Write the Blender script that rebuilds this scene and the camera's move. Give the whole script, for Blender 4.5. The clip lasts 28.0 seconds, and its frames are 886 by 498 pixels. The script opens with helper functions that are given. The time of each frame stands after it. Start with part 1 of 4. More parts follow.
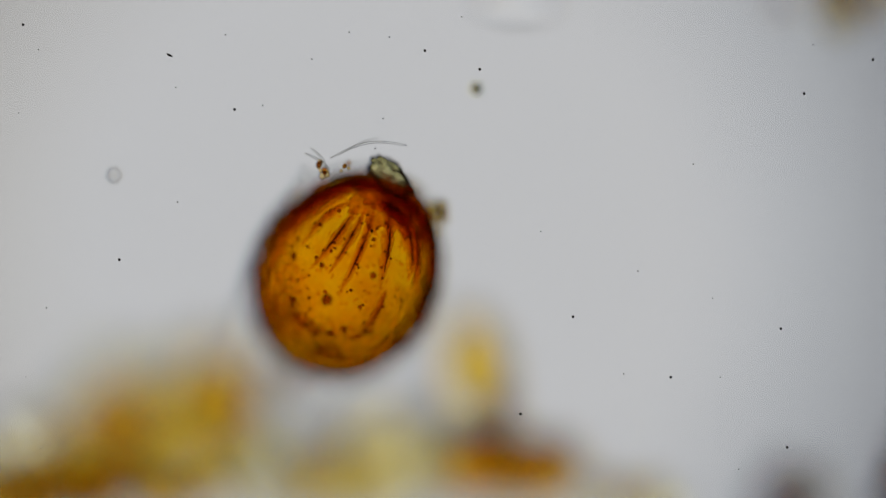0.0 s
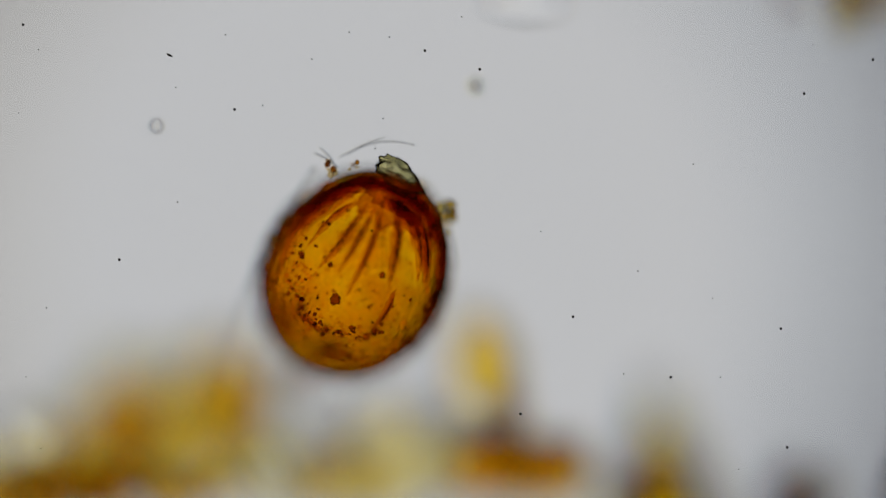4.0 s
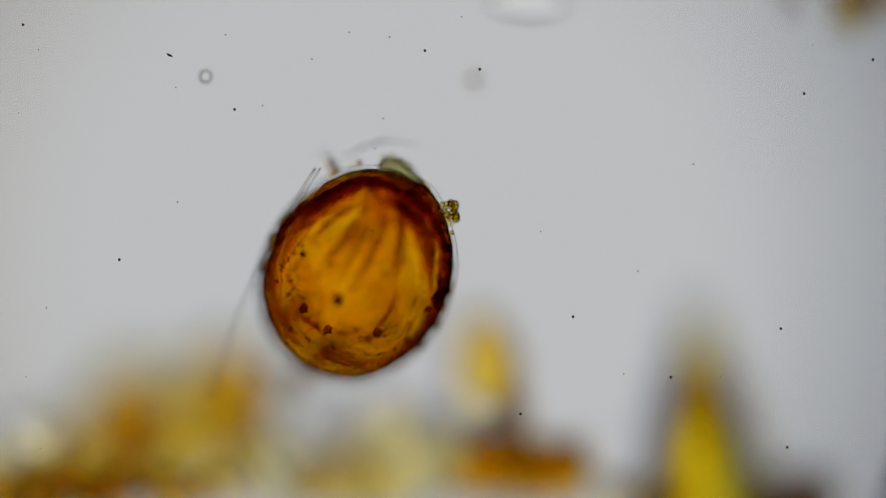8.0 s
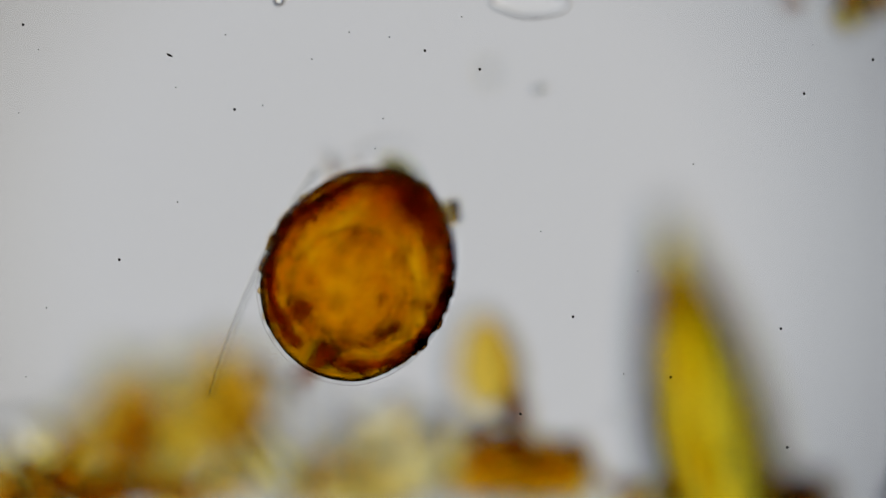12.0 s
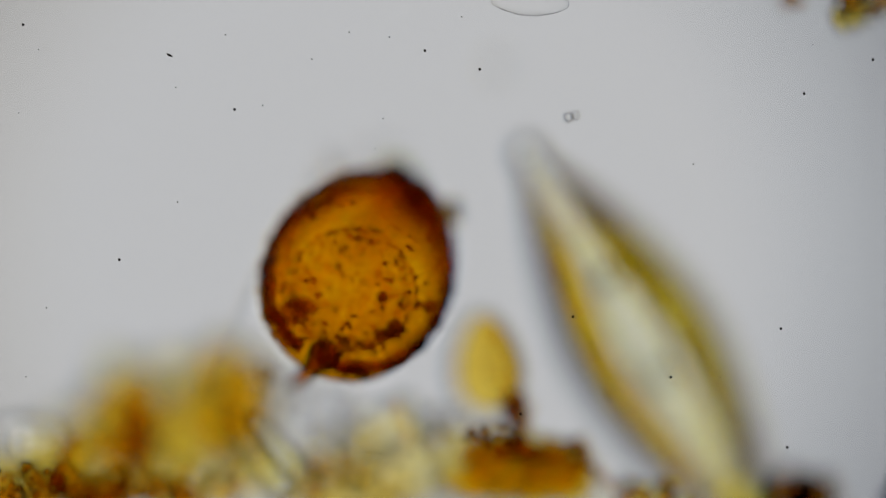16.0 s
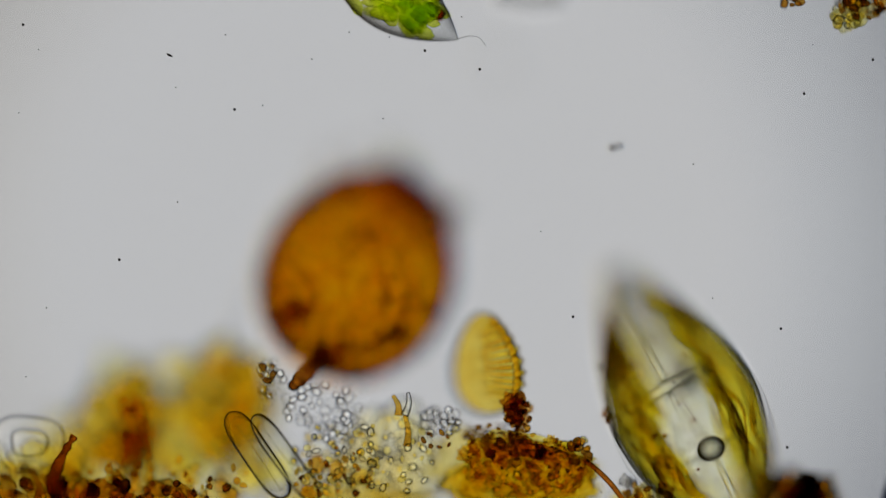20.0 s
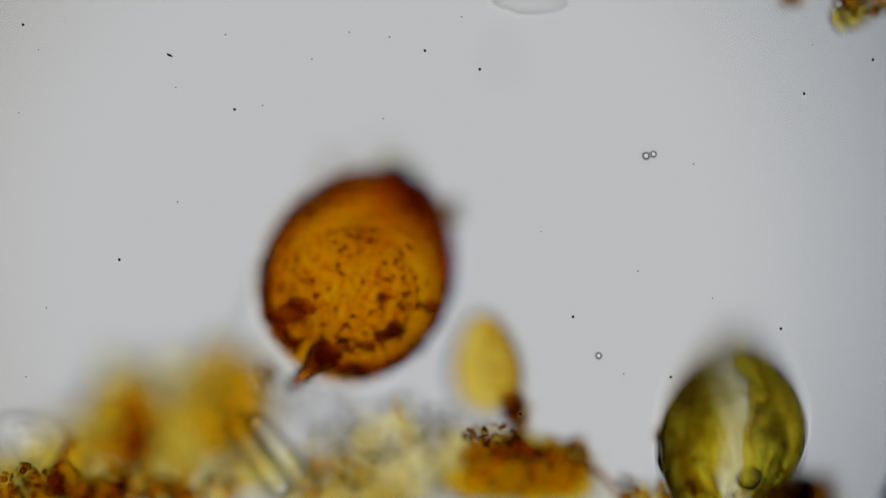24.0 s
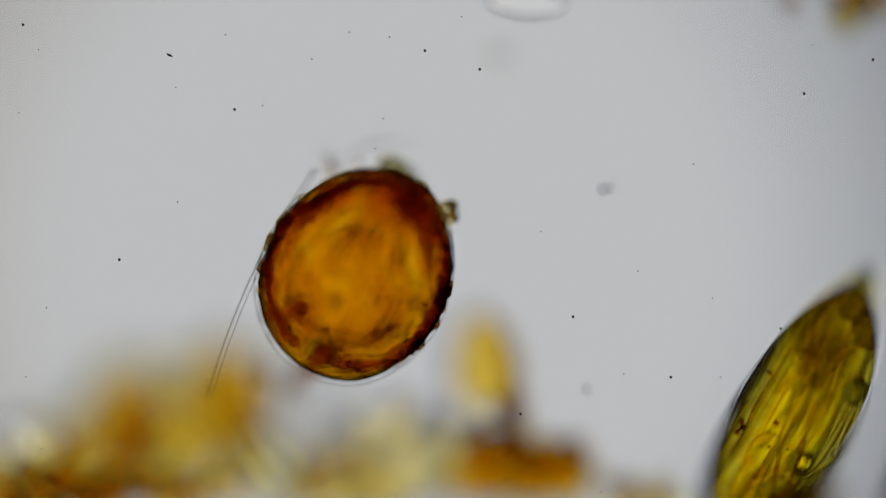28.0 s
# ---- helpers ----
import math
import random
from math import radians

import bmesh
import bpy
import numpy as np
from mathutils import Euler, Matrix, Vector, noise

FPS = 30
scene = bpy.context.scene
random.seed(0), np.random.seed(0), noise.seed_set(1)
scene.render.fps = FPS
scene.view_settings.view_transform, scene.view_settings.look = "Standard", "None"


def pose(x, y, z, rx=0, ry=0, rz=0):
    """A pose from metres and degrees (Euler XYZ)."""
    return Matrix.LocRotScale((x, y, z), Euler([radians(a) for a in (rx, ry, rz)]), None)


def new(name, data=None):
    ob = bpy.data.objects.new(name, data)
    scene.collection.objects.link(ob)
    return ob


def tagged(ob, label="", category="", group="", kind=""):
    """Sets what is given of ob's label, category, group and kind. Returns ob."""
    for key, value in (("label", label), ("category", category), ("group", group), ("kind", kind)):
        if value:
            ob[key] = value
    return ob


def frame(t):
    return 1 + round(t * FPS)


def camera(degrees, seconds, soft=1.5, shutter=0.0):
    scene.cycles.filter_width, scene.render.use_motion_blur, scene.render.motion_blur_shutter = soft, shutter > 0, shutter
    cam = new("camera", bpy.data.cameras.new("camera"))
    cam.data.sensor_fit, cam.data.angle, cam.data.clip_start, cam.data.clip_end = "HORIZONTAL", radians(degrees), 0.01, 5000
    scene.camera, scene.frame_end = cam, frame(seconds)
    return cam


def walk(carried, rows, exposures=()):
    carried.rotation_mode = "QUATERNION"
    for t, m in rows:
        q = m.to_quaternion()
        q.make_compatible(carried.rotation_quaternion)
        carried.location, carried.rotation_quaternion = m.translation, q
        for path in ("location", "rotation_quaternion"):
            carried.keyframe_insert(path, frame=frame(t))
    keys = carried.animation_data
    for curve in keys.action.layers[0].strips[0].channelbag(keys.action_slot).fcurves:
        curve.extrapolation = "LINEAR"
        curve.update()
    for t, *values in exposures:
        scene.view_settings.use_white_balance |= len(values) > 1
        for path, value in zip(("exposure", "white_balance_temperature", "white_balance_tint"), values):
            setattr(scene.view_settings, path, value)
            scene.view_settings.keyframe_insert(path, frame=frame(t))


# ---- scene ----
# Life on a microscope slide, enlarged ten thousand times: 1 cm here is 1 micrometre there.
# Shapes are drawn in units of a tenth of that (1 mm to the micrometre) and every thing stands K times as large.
# The slide lies level, the microscope looks straight down and is lit from below.
K = 10.0
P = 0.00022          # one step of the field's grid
REACH = 6.0          # from the lens to the plane in focus
SLIDE = -0.158       # top of the glass slide


def at(px, py, z=0.0):
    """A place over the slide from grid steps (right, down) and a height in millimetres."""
    return Vector(((px - 784) * P, (441 - py) * P, z * 0.001))


def big(m):
    """The pose m with its place K times as far from the middle."""
    m = m.copy()
    m.translation = m.translation * K
    return m


# height of the plane in focus (mm) and sideways drift (grid steps), time by time
FOCUS = [(0.0, 33, 22, 0), (3.0, 28, 9, 1), (6.0, 21, 4, 0), (8.0, 14, 2, 0), (11.0, -1, 0, 0), (12.5, -8, 0, 0),
         (14.5, -18, 0, 0), (15.5, -22, 0, 0), (17.0, -29, 0, 0), (18.0, -38, 0, 0), (19.0, -47, 0, 0), (20.0, -55, 0, 0),
         (21.5, -55, 0, 0), (23.5, -38, 1, 0), (25.0, -25, 2, 0), (26.0, -14, 2, 0), (27.0, -5, 3, 0), (28.0, 0, 4, 0)]


def drift(t):
    ts = [r[0] for r in FOCUS]
    return Vector((np.interp(t, ts, [r[2] for r in FOCUS]) * P, -np.interp(t, ts, [r[3] for r in FOCUS]) * P, 0))


cam = camera(2 * math.degrees(math.atan(784 * P / REACH)), 28.0, soft=1.3)
cam.data.dof.use_dof = True
cam.data.dof.focus_distance = REACH * K
OPENING = 0.93 * K       # radius of the objective's pupil
cam.data.dof.aperture_fstop = cam.data.lens * 0.001 / (2 * OPENING)
walk(cam, [(t, big(pose(dx * P, -dy * P, z * 0.001 + REACH))) for t, z, dx, dy in FOCUS])

# ---- light: the lamp under the stage, in a dim room ----
world = bpy.data.worlds.new("dim_room")
world.use_nodes = True
world.node_tree.nodes["Background"].inputs[0].default_value = (1.0, 0.8, 0.6, 1)
world.node_tree.nodes["Background"].inputs[1].default_value = 0.03
scene.world = world
# light passes many clear skins, one behind another
scene.cycles.max_bounces = scene.cycles.transmission_bounces = 40
scene.cycles.transparent_max_bounces = 40
# the lamp lies where the condenser lens casts the image of the objective's pupil
LAMP_Z, LAMP_R = -8.0, 0.93
# side colours painted on the lamp, giving things blue and orange edges
SIDE_TINTS = ((0.4, 0.6, 1.0), (1.0, 0.68, 0.34))
LENS_Z, LENS_R, LENS_CURVE = -1.0, 0.282, 3.5


# ---- building helpers ----
def mesh_of(name, verts, faces, smooth=True):
    me = bpy.data.meshes.new(name)
    me.from_pydata([tuple(v) for v in verts], [], faces)
    if smooth:
        me.polygons.foreach_set("use_smooth", [True] * len(me.polygons))
    me.update()
    return me


def part(name, data, material, parent=None, label="", m=None):
    """One mesh object under a thing (or a thing of its own, without parent)."""
    if isinstance(data, bmesh.types.BMesh):
        me = bpy.data.meshes.new(name)
        data.to_mesh(me)
        data.free()
        me.polygons.foreach_set("use_smooth", [True] * len(me.polygons))
        data = me
    if not data.materials:
        data.materials.append(material)
    ob = new(name, data)
    if parent is not None:
        ob.parent = parent
    if m is not None:
        ob.matrix_basis = m
    return tagged(ob, label)


def thing(name, m, label, category, group="", kind=""):
    ob = new(name)
    ob.empty_display_size = 0.005
    ob.matrix_basis = big(m) @ Matrix.Scale(K, 4)
    return tagged(ob, label, category, group, kind)


def grid(nu, nv, f, flip=False):
    """A closed skin of nu steps round and nv along; f(u, v) gives a place, u and v from 0 to 1; the ends close in a point."""
    verts = [f(0, 0)]
    for j in range(1, nv):
        verts += [f(i / nu, j / nv) for i in range(nu)]
    verts.append(f(0, 1))
    last = len(verts) - 1
    faces = []
    for i in range(nu):
        k = (i + 1) % nu
        faces.append((0, 1 + k, 1 + i))
        for j in range(nv - 2):
            a, b = 1 + j * nu, 1 + (j + 1) * nu
            faces.append((a + i, a + k, b + k, b + i))
        a = 1 + (nv - 2) * nu
        faces.append((a + i, a + k, last))
    if flip:
        faces = [tuple(reversed(q)) for q in faces]
    return verts, faces


def blob(name, radii, seed=0, rough=0.15, scale=1.5, detail=3):
    """A lumpy rounded body with the given half axes."""
    bm = bmesh.new()
    bmesh.ops.create_icosphere(bm, subdivisions=detail, radius=1.0)
    shift = Vector((seed * 7.3, seed * 3.1, seed * 5.7))
    for v in bm.verts:
        n = noise.fractal(v.co * scale + shift, 0.9, 2.0, 4)
        v.co = Vector([c * r * (1 + rough * n) for c, r in zip(v.co, radii)])
    me = bpy.data.meshes.new(name)
    bm.to_mesh(me)
    bm.free()
    me.polygons.foreach_set("use_smooth", [True] * len(me.polygons))
    return me


def tube(name, points, radius, segs=8):
    """A tapered tube along points; radius(s) for s from 0 to 1."""
    pts = [Vector(p) for p in points]
    n = len(pts)
    verts, faces = [], []
    for i, p in enumerate(pts):
        way = (pts[min(i + 1, n - 1)] - pts[max(i - 1, 0)]).normalized()
        side = way.cross(Vector((0.13, 0.21, 1))).normalized()
        up = side.cross(way)
        r = radius(i / (n - 1))
        verts += [p + (side * math.cos(a) + up * math.sin(a)) * r for a in (2 * math.pi * k / segs for k in range(segs))]
    for i in range(n - 1):
        for k in range(segs):
            a, b = i * segs, (i + 1) * segs
            faces.append((a + k, b + k, b + (k + 1) % segs, a + (k + 1) % segs))
    faces.append(tuple(range(segs)))
    faces.append(tuple(reversed(range((n - 1) * segs, n * segs))))
    me = mesh_of(name, verts, faces)
    bm = bmesh.new()
    bm.from_mesh(me)
    bmesh.ops.recalc_face_normals(bm, faces=bm.faces)
    bm.to_mesh(me)
    bm.free()
    return me


def bend(a, b, sag, n=14):
    """Points of a bowed line from a to b, with its middle moved by sag."""
    a, b, sag = Vector(a), Vector(b), Vector(sag)
    return [a.lerp(b, i / n) + sag * math.sin(math.pi * i / n) for i in range(n + 1)]


# ---- materials ----
def tissue(name, light, dark, ior=1.1, rough=0.0, scale=120.0, clear=0.0, edges=(0.35, 0.65), bump=0.0, vary=0.0):
    """See-through stuff of living things: it bends the light and stains it, mottled at two scales."""
    m = bpy.data.materials.new(name)
    m.use_nodes = True
    nt = m.node_tree
    nt.nodes.clear()
    N, L = nt.nodes.new, nt.links.new
    out, co = N("ShaderNodeOutputMaterial"), N("ShaderNodeTexCoord")
    big, fine, ramp, mix = N("ShaderNodeTexNoise"), N("ShaderNodeTexNoise"), N("ShaderNodeValToRGB"), N("ShaderNodeMix")
    big.inputs["Scale"].default_value, big.inputs["Detail"].default_value = scale, 5
    fine.inputs["Scale"].default_value, fine.inputs["Detail"].default_value = scale * 6, 3
    L(co.outputs["Object"], big.inputs["Vector"])
    L(co.outputs["Object"], fine.inputs["Vector"])
    mix.data_type = "FLOAT"
    mix.inputs[0].default_value = 0.3
    L(big.outputs[0], mix.inputs[2])
    L(fine.outputs[0], mix.inputs[3])
    ramp.color_ramp.elements[0].position, ramp.color_ramp.elements[1].position = edges
    ramp.color_ramp.elements[0].color, ramp.color_ramp.elements[1].color = (*dark, 1), (*light, 1)
    value = mix.outputs[0]
    if vary:
        info, add = N("ShaderNodeObjectInfo"), N("ShaderNodeMath")
        add.operation = "MULTIPLY_ADD"
        L(info.outputs["Random"], add.inputs[0])
        add.inputs[1].default_value = vary
        L(value, add.inputs[2])
        shift = N("ShaderNodeMath")
        shift.operation = "SUBTRACT"
        L(add.outputs[0], shift.inputs[0])
        shift.inputs[1].default_value = vary / 2
        value = shift.outputs[0]
    L(value, ramp.inputs[0])
    refr = N("ShaderNodeBsdfRefraction")
    refr.inputs["IOR"].default_value, refr.inputs["Roughness"].default_value = ior, rough
    L(ramp.outputs[0], refr.inputs["Color"])
    if bump:
        bp = N("ShaderNodeBump")
        bp.inputs["Strength"].default_value, bp.inputs["Distance"].default_value = bump, 0.002 * K
        L(fine.outputs[0], bp.inputs["Height"])
        L(bp.outputs[0], refr.inputs["Normal"])
    last = refr.outputs[0]
    if clear:
        tr, both = N("ShaderNodeBsdfTransparent"), N("ShaderNodeMixShader")
        L(ramp.outputs[0], tr.inputs["Color"])
        both.inputs[0].default_value = clear
        L(last, both.inputs[1])
        L(tr.outputs[0], both.inputs[2])
        last = both.outputs[0]
    L(last, out.inputs["Surface"])
    return m


def solid(name, colour, rough=0.6, metal=0.0, scale=60.0):
    m = bpy.data.materials.new(name)
    m.use_nodes = True
    nt = m.node_tree
    b = nt.nodes["Principled BSDF"]
    tex, ramp = nt.nodes.new("ShaderNodeTexNoise"), nt.nodes.new("ShaderNodeValToRGB")
    tex.inputs["Scale"].default_value, tex.inputs["Detail"].default_value = scale, 5
    ramp.color_ramp.elements[0].color = (*[c * 0.6 for c in colour], 1)
    ramp.color_ramp.elements[1].color = (*colour, 1)
    nt.links.new(tex.outputs[0], ramp.inputs[0])
    nt.links.new(ramp.outputs[0], b.inputs["Base Color"])
    b.inputs["Roughness"].default_value, b.inputs["Metallic"].default_value = rough, metal
    return m


def lamp_glow(name, colour, strength):
    """Frosted glass lit from behind: brightest in the middle, a little cloudy."""
    m = bpy.data.materials.new(name)
    m.use_nodes = True
    nt = m.node_tree
    nt.nodes.clear()
    N, L = nt.nodes.new, nt.links.new
    out, em, co, tex, ramp = N("ShaderNodeOutputMaterial"), N("ShaderNodeEmission"), N("ShaderNodeTexCoord"), N("ShaderNodeTexNoise"), N("ShaderNodeValToRGB")
    tex.inputs["Scale"].default_value, tex.inputs["Detail"].default_value = 1.2, 4
    L(co.outputs["Object"], tex.inputs["Vector"])
    ramp.color_ramp.elements[0].position, ramp.color_ramp.elements[1].position = 0.25, 0.75
    ramp.color_ramp.elements[0].color = (*[c * 0.90 for c in colour], 1)
    ramp.color_ramp.elements[1].color = (*[min(1, c * 1.06) for c in colour], 1)
    L(tex.outputs[0], ramp.inputs[0])
    off, fall = N("ShaderNodeVectorMath"), N("ShaderNodeMapRange")
    off.operation = "DISTANCE"
    off.inputs[1].default_value = (0, 0, 0)
    L(co.outputs["Object"], off.inputs[0])
    fall.inputs["From Min"].default_value, fall.inputs["From Max"].default_value = 0.0, LAMP_R
    L(off.outputs["Value"], fall.inputs["Value"])
    stops = N("ShaderNodeValToRGB")  # even in the middle, falling off to the rim, which is bluer
    for k, (r, v) in enumerate(((0.0, (1.0, 1.0, 0.98)), (0.65, (0.96, 0.965, 0.97)), (0.85, (0.58, 0.6, 0.65)), (1.0, (0.04, 0.05, 0.07)))):
        e = stops.color_ramp.elements[k] if k < 2 else stops.color_ramp.elements.new(r)
        e.position, e.color = r, (*v, 1)
    L(fall.outputs[0], stops.inputs[0])
    both = N("ShaderNodeMix")
    both.data_type, both.blend_type = "RGBA", "MULTIPLY"
    both.inputs[0].default_value = 1.0
    L(stops.outputs[0], both.inputs[6])
    L(ramp.outputs[0], both.inputs[7])
    # blue and orange painted into the disc's opposite sides, to tint refracted edges
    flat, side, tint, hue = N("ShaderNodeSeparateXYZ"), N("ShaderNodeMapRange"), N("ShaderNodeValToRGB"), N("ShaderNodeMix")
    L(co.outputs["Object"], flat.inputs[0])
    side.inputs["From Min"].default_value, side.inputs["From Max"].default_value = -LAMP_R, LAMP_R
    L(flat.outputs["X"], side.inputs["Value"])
    for k, (r, v) in enumerate(((0.0, SIDE_TINTS[0]), (0.30, (1, 1, 1)), (0.70, (1, 1, 1)), (1.0, SIDE_TINTS[1]))):
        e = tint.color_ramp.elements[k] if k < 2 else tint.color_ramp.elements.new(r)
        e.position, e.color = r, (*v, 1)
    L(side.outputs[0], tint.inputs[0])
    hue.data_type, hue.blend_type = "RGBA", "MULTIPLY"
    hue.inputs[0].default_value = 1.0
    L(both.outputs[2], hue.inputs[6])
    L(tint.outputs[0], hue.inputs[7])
    em.inputs["Strength"].default_value = strength
    L(hue.outputs[2], em.inputs["Color"])
    L(em.outputs[0], out.inputs["Surface"])
    return m


def pane_glass(name):
    """Flat clear glass in water: nearly all the light goes straight through."""
    m = bpy.data.materials.new(name)
    m.use_nodes = True
    nt = m.node_tree
    nt.nodes.clear()
    out, mix = nt.nodes.new("ShaderNodeOutputMaterial"), nt.nodes.new("ShaderNodeMixShader")
    tr, gl = nt.nodes.new("ShaderNodeBsdfTransparent"), nt.nodes.new("ShaderNodeBsdfGlossy")
    gl.inputs["Roughness"].default_value = 0.03
    tr.inputs["Color"].default_value = (0.99, 0.995, 0.99, 1)
    mix.inputs[0].default_value = 0.01
    nt.links.new(tr.outputs[0], mix.inputs[1])
    nt.links.new(gl.outputs[0], mix.inputs[2])
    nt.links.new(mix.outputs[0], out.inputs["Surface"])
    return m


SHELL = tissue("amber_shell", (1.0, 0.865, 0.28), (1.0, 0.765, 0.16), ior=1.05, scale=110, bump=0.2, edges=(0.38, 0.62))
RIM = tissue("red_brown_rim", (0.90, 0.66, 0.30), (0.66, 0.38, 0.12), ior=1.03, scale=260, clear=0.35)
FOLD = tissue("brown_fold", (0.955, 0.85, 0.60), (0.87, 0.71, 0.40), ior=1.012, scale=200, clear=0.4)
# weak lens skin, added round the cells for a bright halo
HALO = tissue("clear_halo", (1.0, 1.0, 1.0), (0.998, 0.998, 0.998), ior=1.0035, scale=60)
SKIN = tissue("amber_inner_skin", (1.0, 0.865, 0.28), (1.0, 0.765, 0.16), ior=1.022, scale=110, bump=0.1, edges=(0.38, 0.62))
BODY = tissue("granular_body", (1.0, 0.975, 0.84), (0.99, 0.91, 0.64), ior=1.006, scale=240, bump=0.3)
CREASE = tissue("dark_crease", (0.66, 0.44, 0.17), (0.44, 0.25, 0.07), ior=1.05, scale=200, clear=0.3)
NECK = tissue("red_brown_neck", (0.94, 0.76, 0.42), (0.76, 0.52, 0.22), ior=1.04, scale=200, clear=0.4)
STALK = tissue("red_brown_stalk", (0.82, 0.50, 0.15), (0.50, 0.23, 0.05), ior=1.06, scale=300)
PEBBLE = tissue("brown_pebble", (0.998, 0.94, 0.74), (0.96, 0.82, 0.54), ior=1.03, scale=300, clear=0.35)
GLINT = tissue("glassy_amber_scale", (1.0, 0.93, 0.52), (1.0, 0.84, 0.32), ior=1.09, scale=300)
RUSSET = tissue("russet_patch", (1.0, 0.74, 0.34), (0.95, 0.55, 0.16), ior=1.02, scale=200, clear=0.3)
GRAIN = tissue("dark_brown_grain", (0.8, 0.56, 0.22), (0.5, 0.28, 0.08), ior=1.035, scale=300, clear=0.3, vary=0.3)
OLIVE = tissue("olive_cap", (0.95, 0.92, 0.68), (0.62, 0.6, 0.36), ior=1.05, scale=250)
GRIT = tissue("olive_grit", (0.99, 0.95, 0.66), (0.86, 0.74, 0.34), ior=1.05, scale=300, vary=0.3)
CLEAR = tissue("clear_silica", (0.99, 0.99, 0.985), (0.96, 0.965, 0.955), ior=1.085, scale=200)
FRUSTULE = tissue("clear_frustule", (0.999, 0.999, 0.99), (0.99, 0.99, 0.97), ior=1.085, scale=150)
LINING = tissue("frustule_lining", (0.999, 0.999, 0.99), (0.99, 0.99, 0.97), ior=1.035, scale=150)
THIN = tissue("thin_clear_wall", (0.999, 0.999, 0.995), (0.985, 0.985, 0.97), ior=1.016, scale=150)
SOFT = tissue("soft_clear_wall", (0.997, 0.997, 0.99), (0.98, 0.98, 0.96), ior=1.032, scale=150)
FAINT = tissue("faint_clear_flake", (0.999, 0.999, 0.998), (0.995, 0.995, 0.99), ior=1.04, scale=150)
BEAD = tissue("clear_bead", (1.0, 0.999, 0.99), (0.99, 0.985, 0.965), ior=1.08, scale=300, vary=0.2)
HONEY = tissue("honey_bead", (1.0, 0.98, 0.76), (0.99, 0.92, 0.58), ior=1.025, scale=300, vary=0.3)
STRAND = tissue("olive_strand", (0.90, 0.78, 0.24), (0.64, 0.50, 0.09), ior=1.02, scale=200, clear=0.4)
PLASMA = tissue("pale_yellow_plasma", (1.0, 0.998, 0.93), (1.0, 0.99, 0.84), ior=1.004, scale=160, bump=0.3, edges=(0.42, 0.58))
BRONZE = tissue("bronze_lobe", (0.82, 0.70, 0.22), (0.52, 0.41, 0.08), ior=1.03, scale=200, clear=0.3)
OIL = tissue("oil_droplet", (0.985, 0.985, 0.96), (0.95, 0.96, 0.91), ior=1.12, scale=100)
GOLD = tissue("golden_chloroplast", (1.0, 0.97, 0.36), (0.97, 0.84, 0.12), ior=1.018, scale=130, clear=0.25, bump=0.5, edges=(0.4, 0.58))
AMBER = tissue("amber_debris", (0.996, 0.972, 0.72), (0.955, 0.875, 0.50), ior=1.012, scale=150, bump=0.3, vary=0.4)
YELLOW = tissue("yellow_cell", (0.985, 0.89, 0.42), (0.88, 0.71, 0.2), ior=1.018, scale=170, bump=0.2, edges=(0.4, 0.6))
RUST = tissue("rust_debris", (0.985, 0.895, 0.52), (0.86, 0.66, 0.25), ior=1.02, scale=140, vary=0.4)
DARK = tissue("dark_debris", (0.88, 0.66, 0.26), (0.5, 0.3, 0.08), ior=1.05, scale=150, vary=0.3)
PLATE = tissue("amber_plate", (0.995, 0.945, 0.52), (0.93, 0.79, 0.28), ior=1.018, scale=220, bump=0.3, vary=0.3)
CREAM = tissue("cream_flake", (1.0, 0.995, 0.945), (0.992, 0.968, 0.86), ior=1.01, scale=100, bump=0.2, vary=0.3)
GREEN = tissue("leaf_green", (0.97, 0.99, 0.5), (0.84, 0.93, 0.22), ior=1.025, scale=160, clear=0.35)
EYESPOT = tissue("orange_eyespot", (0.95, 0.35, 0.05), (0.7, 0.2, 0.02), ior=1.05)
LENS = tissue("optical_glass", (1, 1, 1), (0.998, 0.998, 0.998), ior=1.5, scale=3)
SPECK = solid("black_dust", (0.02, 0.02, 0.02), 0.8)
METAL = solid("black_metal", (0.04, 0.04, 0.045), 0.4, 0.6)
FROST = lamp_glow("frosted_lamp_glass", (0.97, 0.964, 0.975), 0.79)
PANE = pane_glass("slide_glass")


# ---- the setting: slide and lamp ----
def slab(w, h, d):
    bm = bmesh.new()
    bmesh.ops.create_cube(bm, size=1.0)
    for v in bm.verts:
        v.co = Vector((v.co.x * w, v.co.y * h, v.co.z * d))
    bmesh.ops.bevel(bm, geom=bm.edges[:], offset=0.04, segments=2, affect="EDGES")
    return bm


slide = part("ground", slab(0.7 * K, 0.5 * K, 0.04 * K), PANE, None, "clear glass microscope slide under the living things", pose(0, 0, (SLIDE - 0.02) * K))
tagged(slide, category="glass slide", kind="structure")
slide.visible_shadow = False

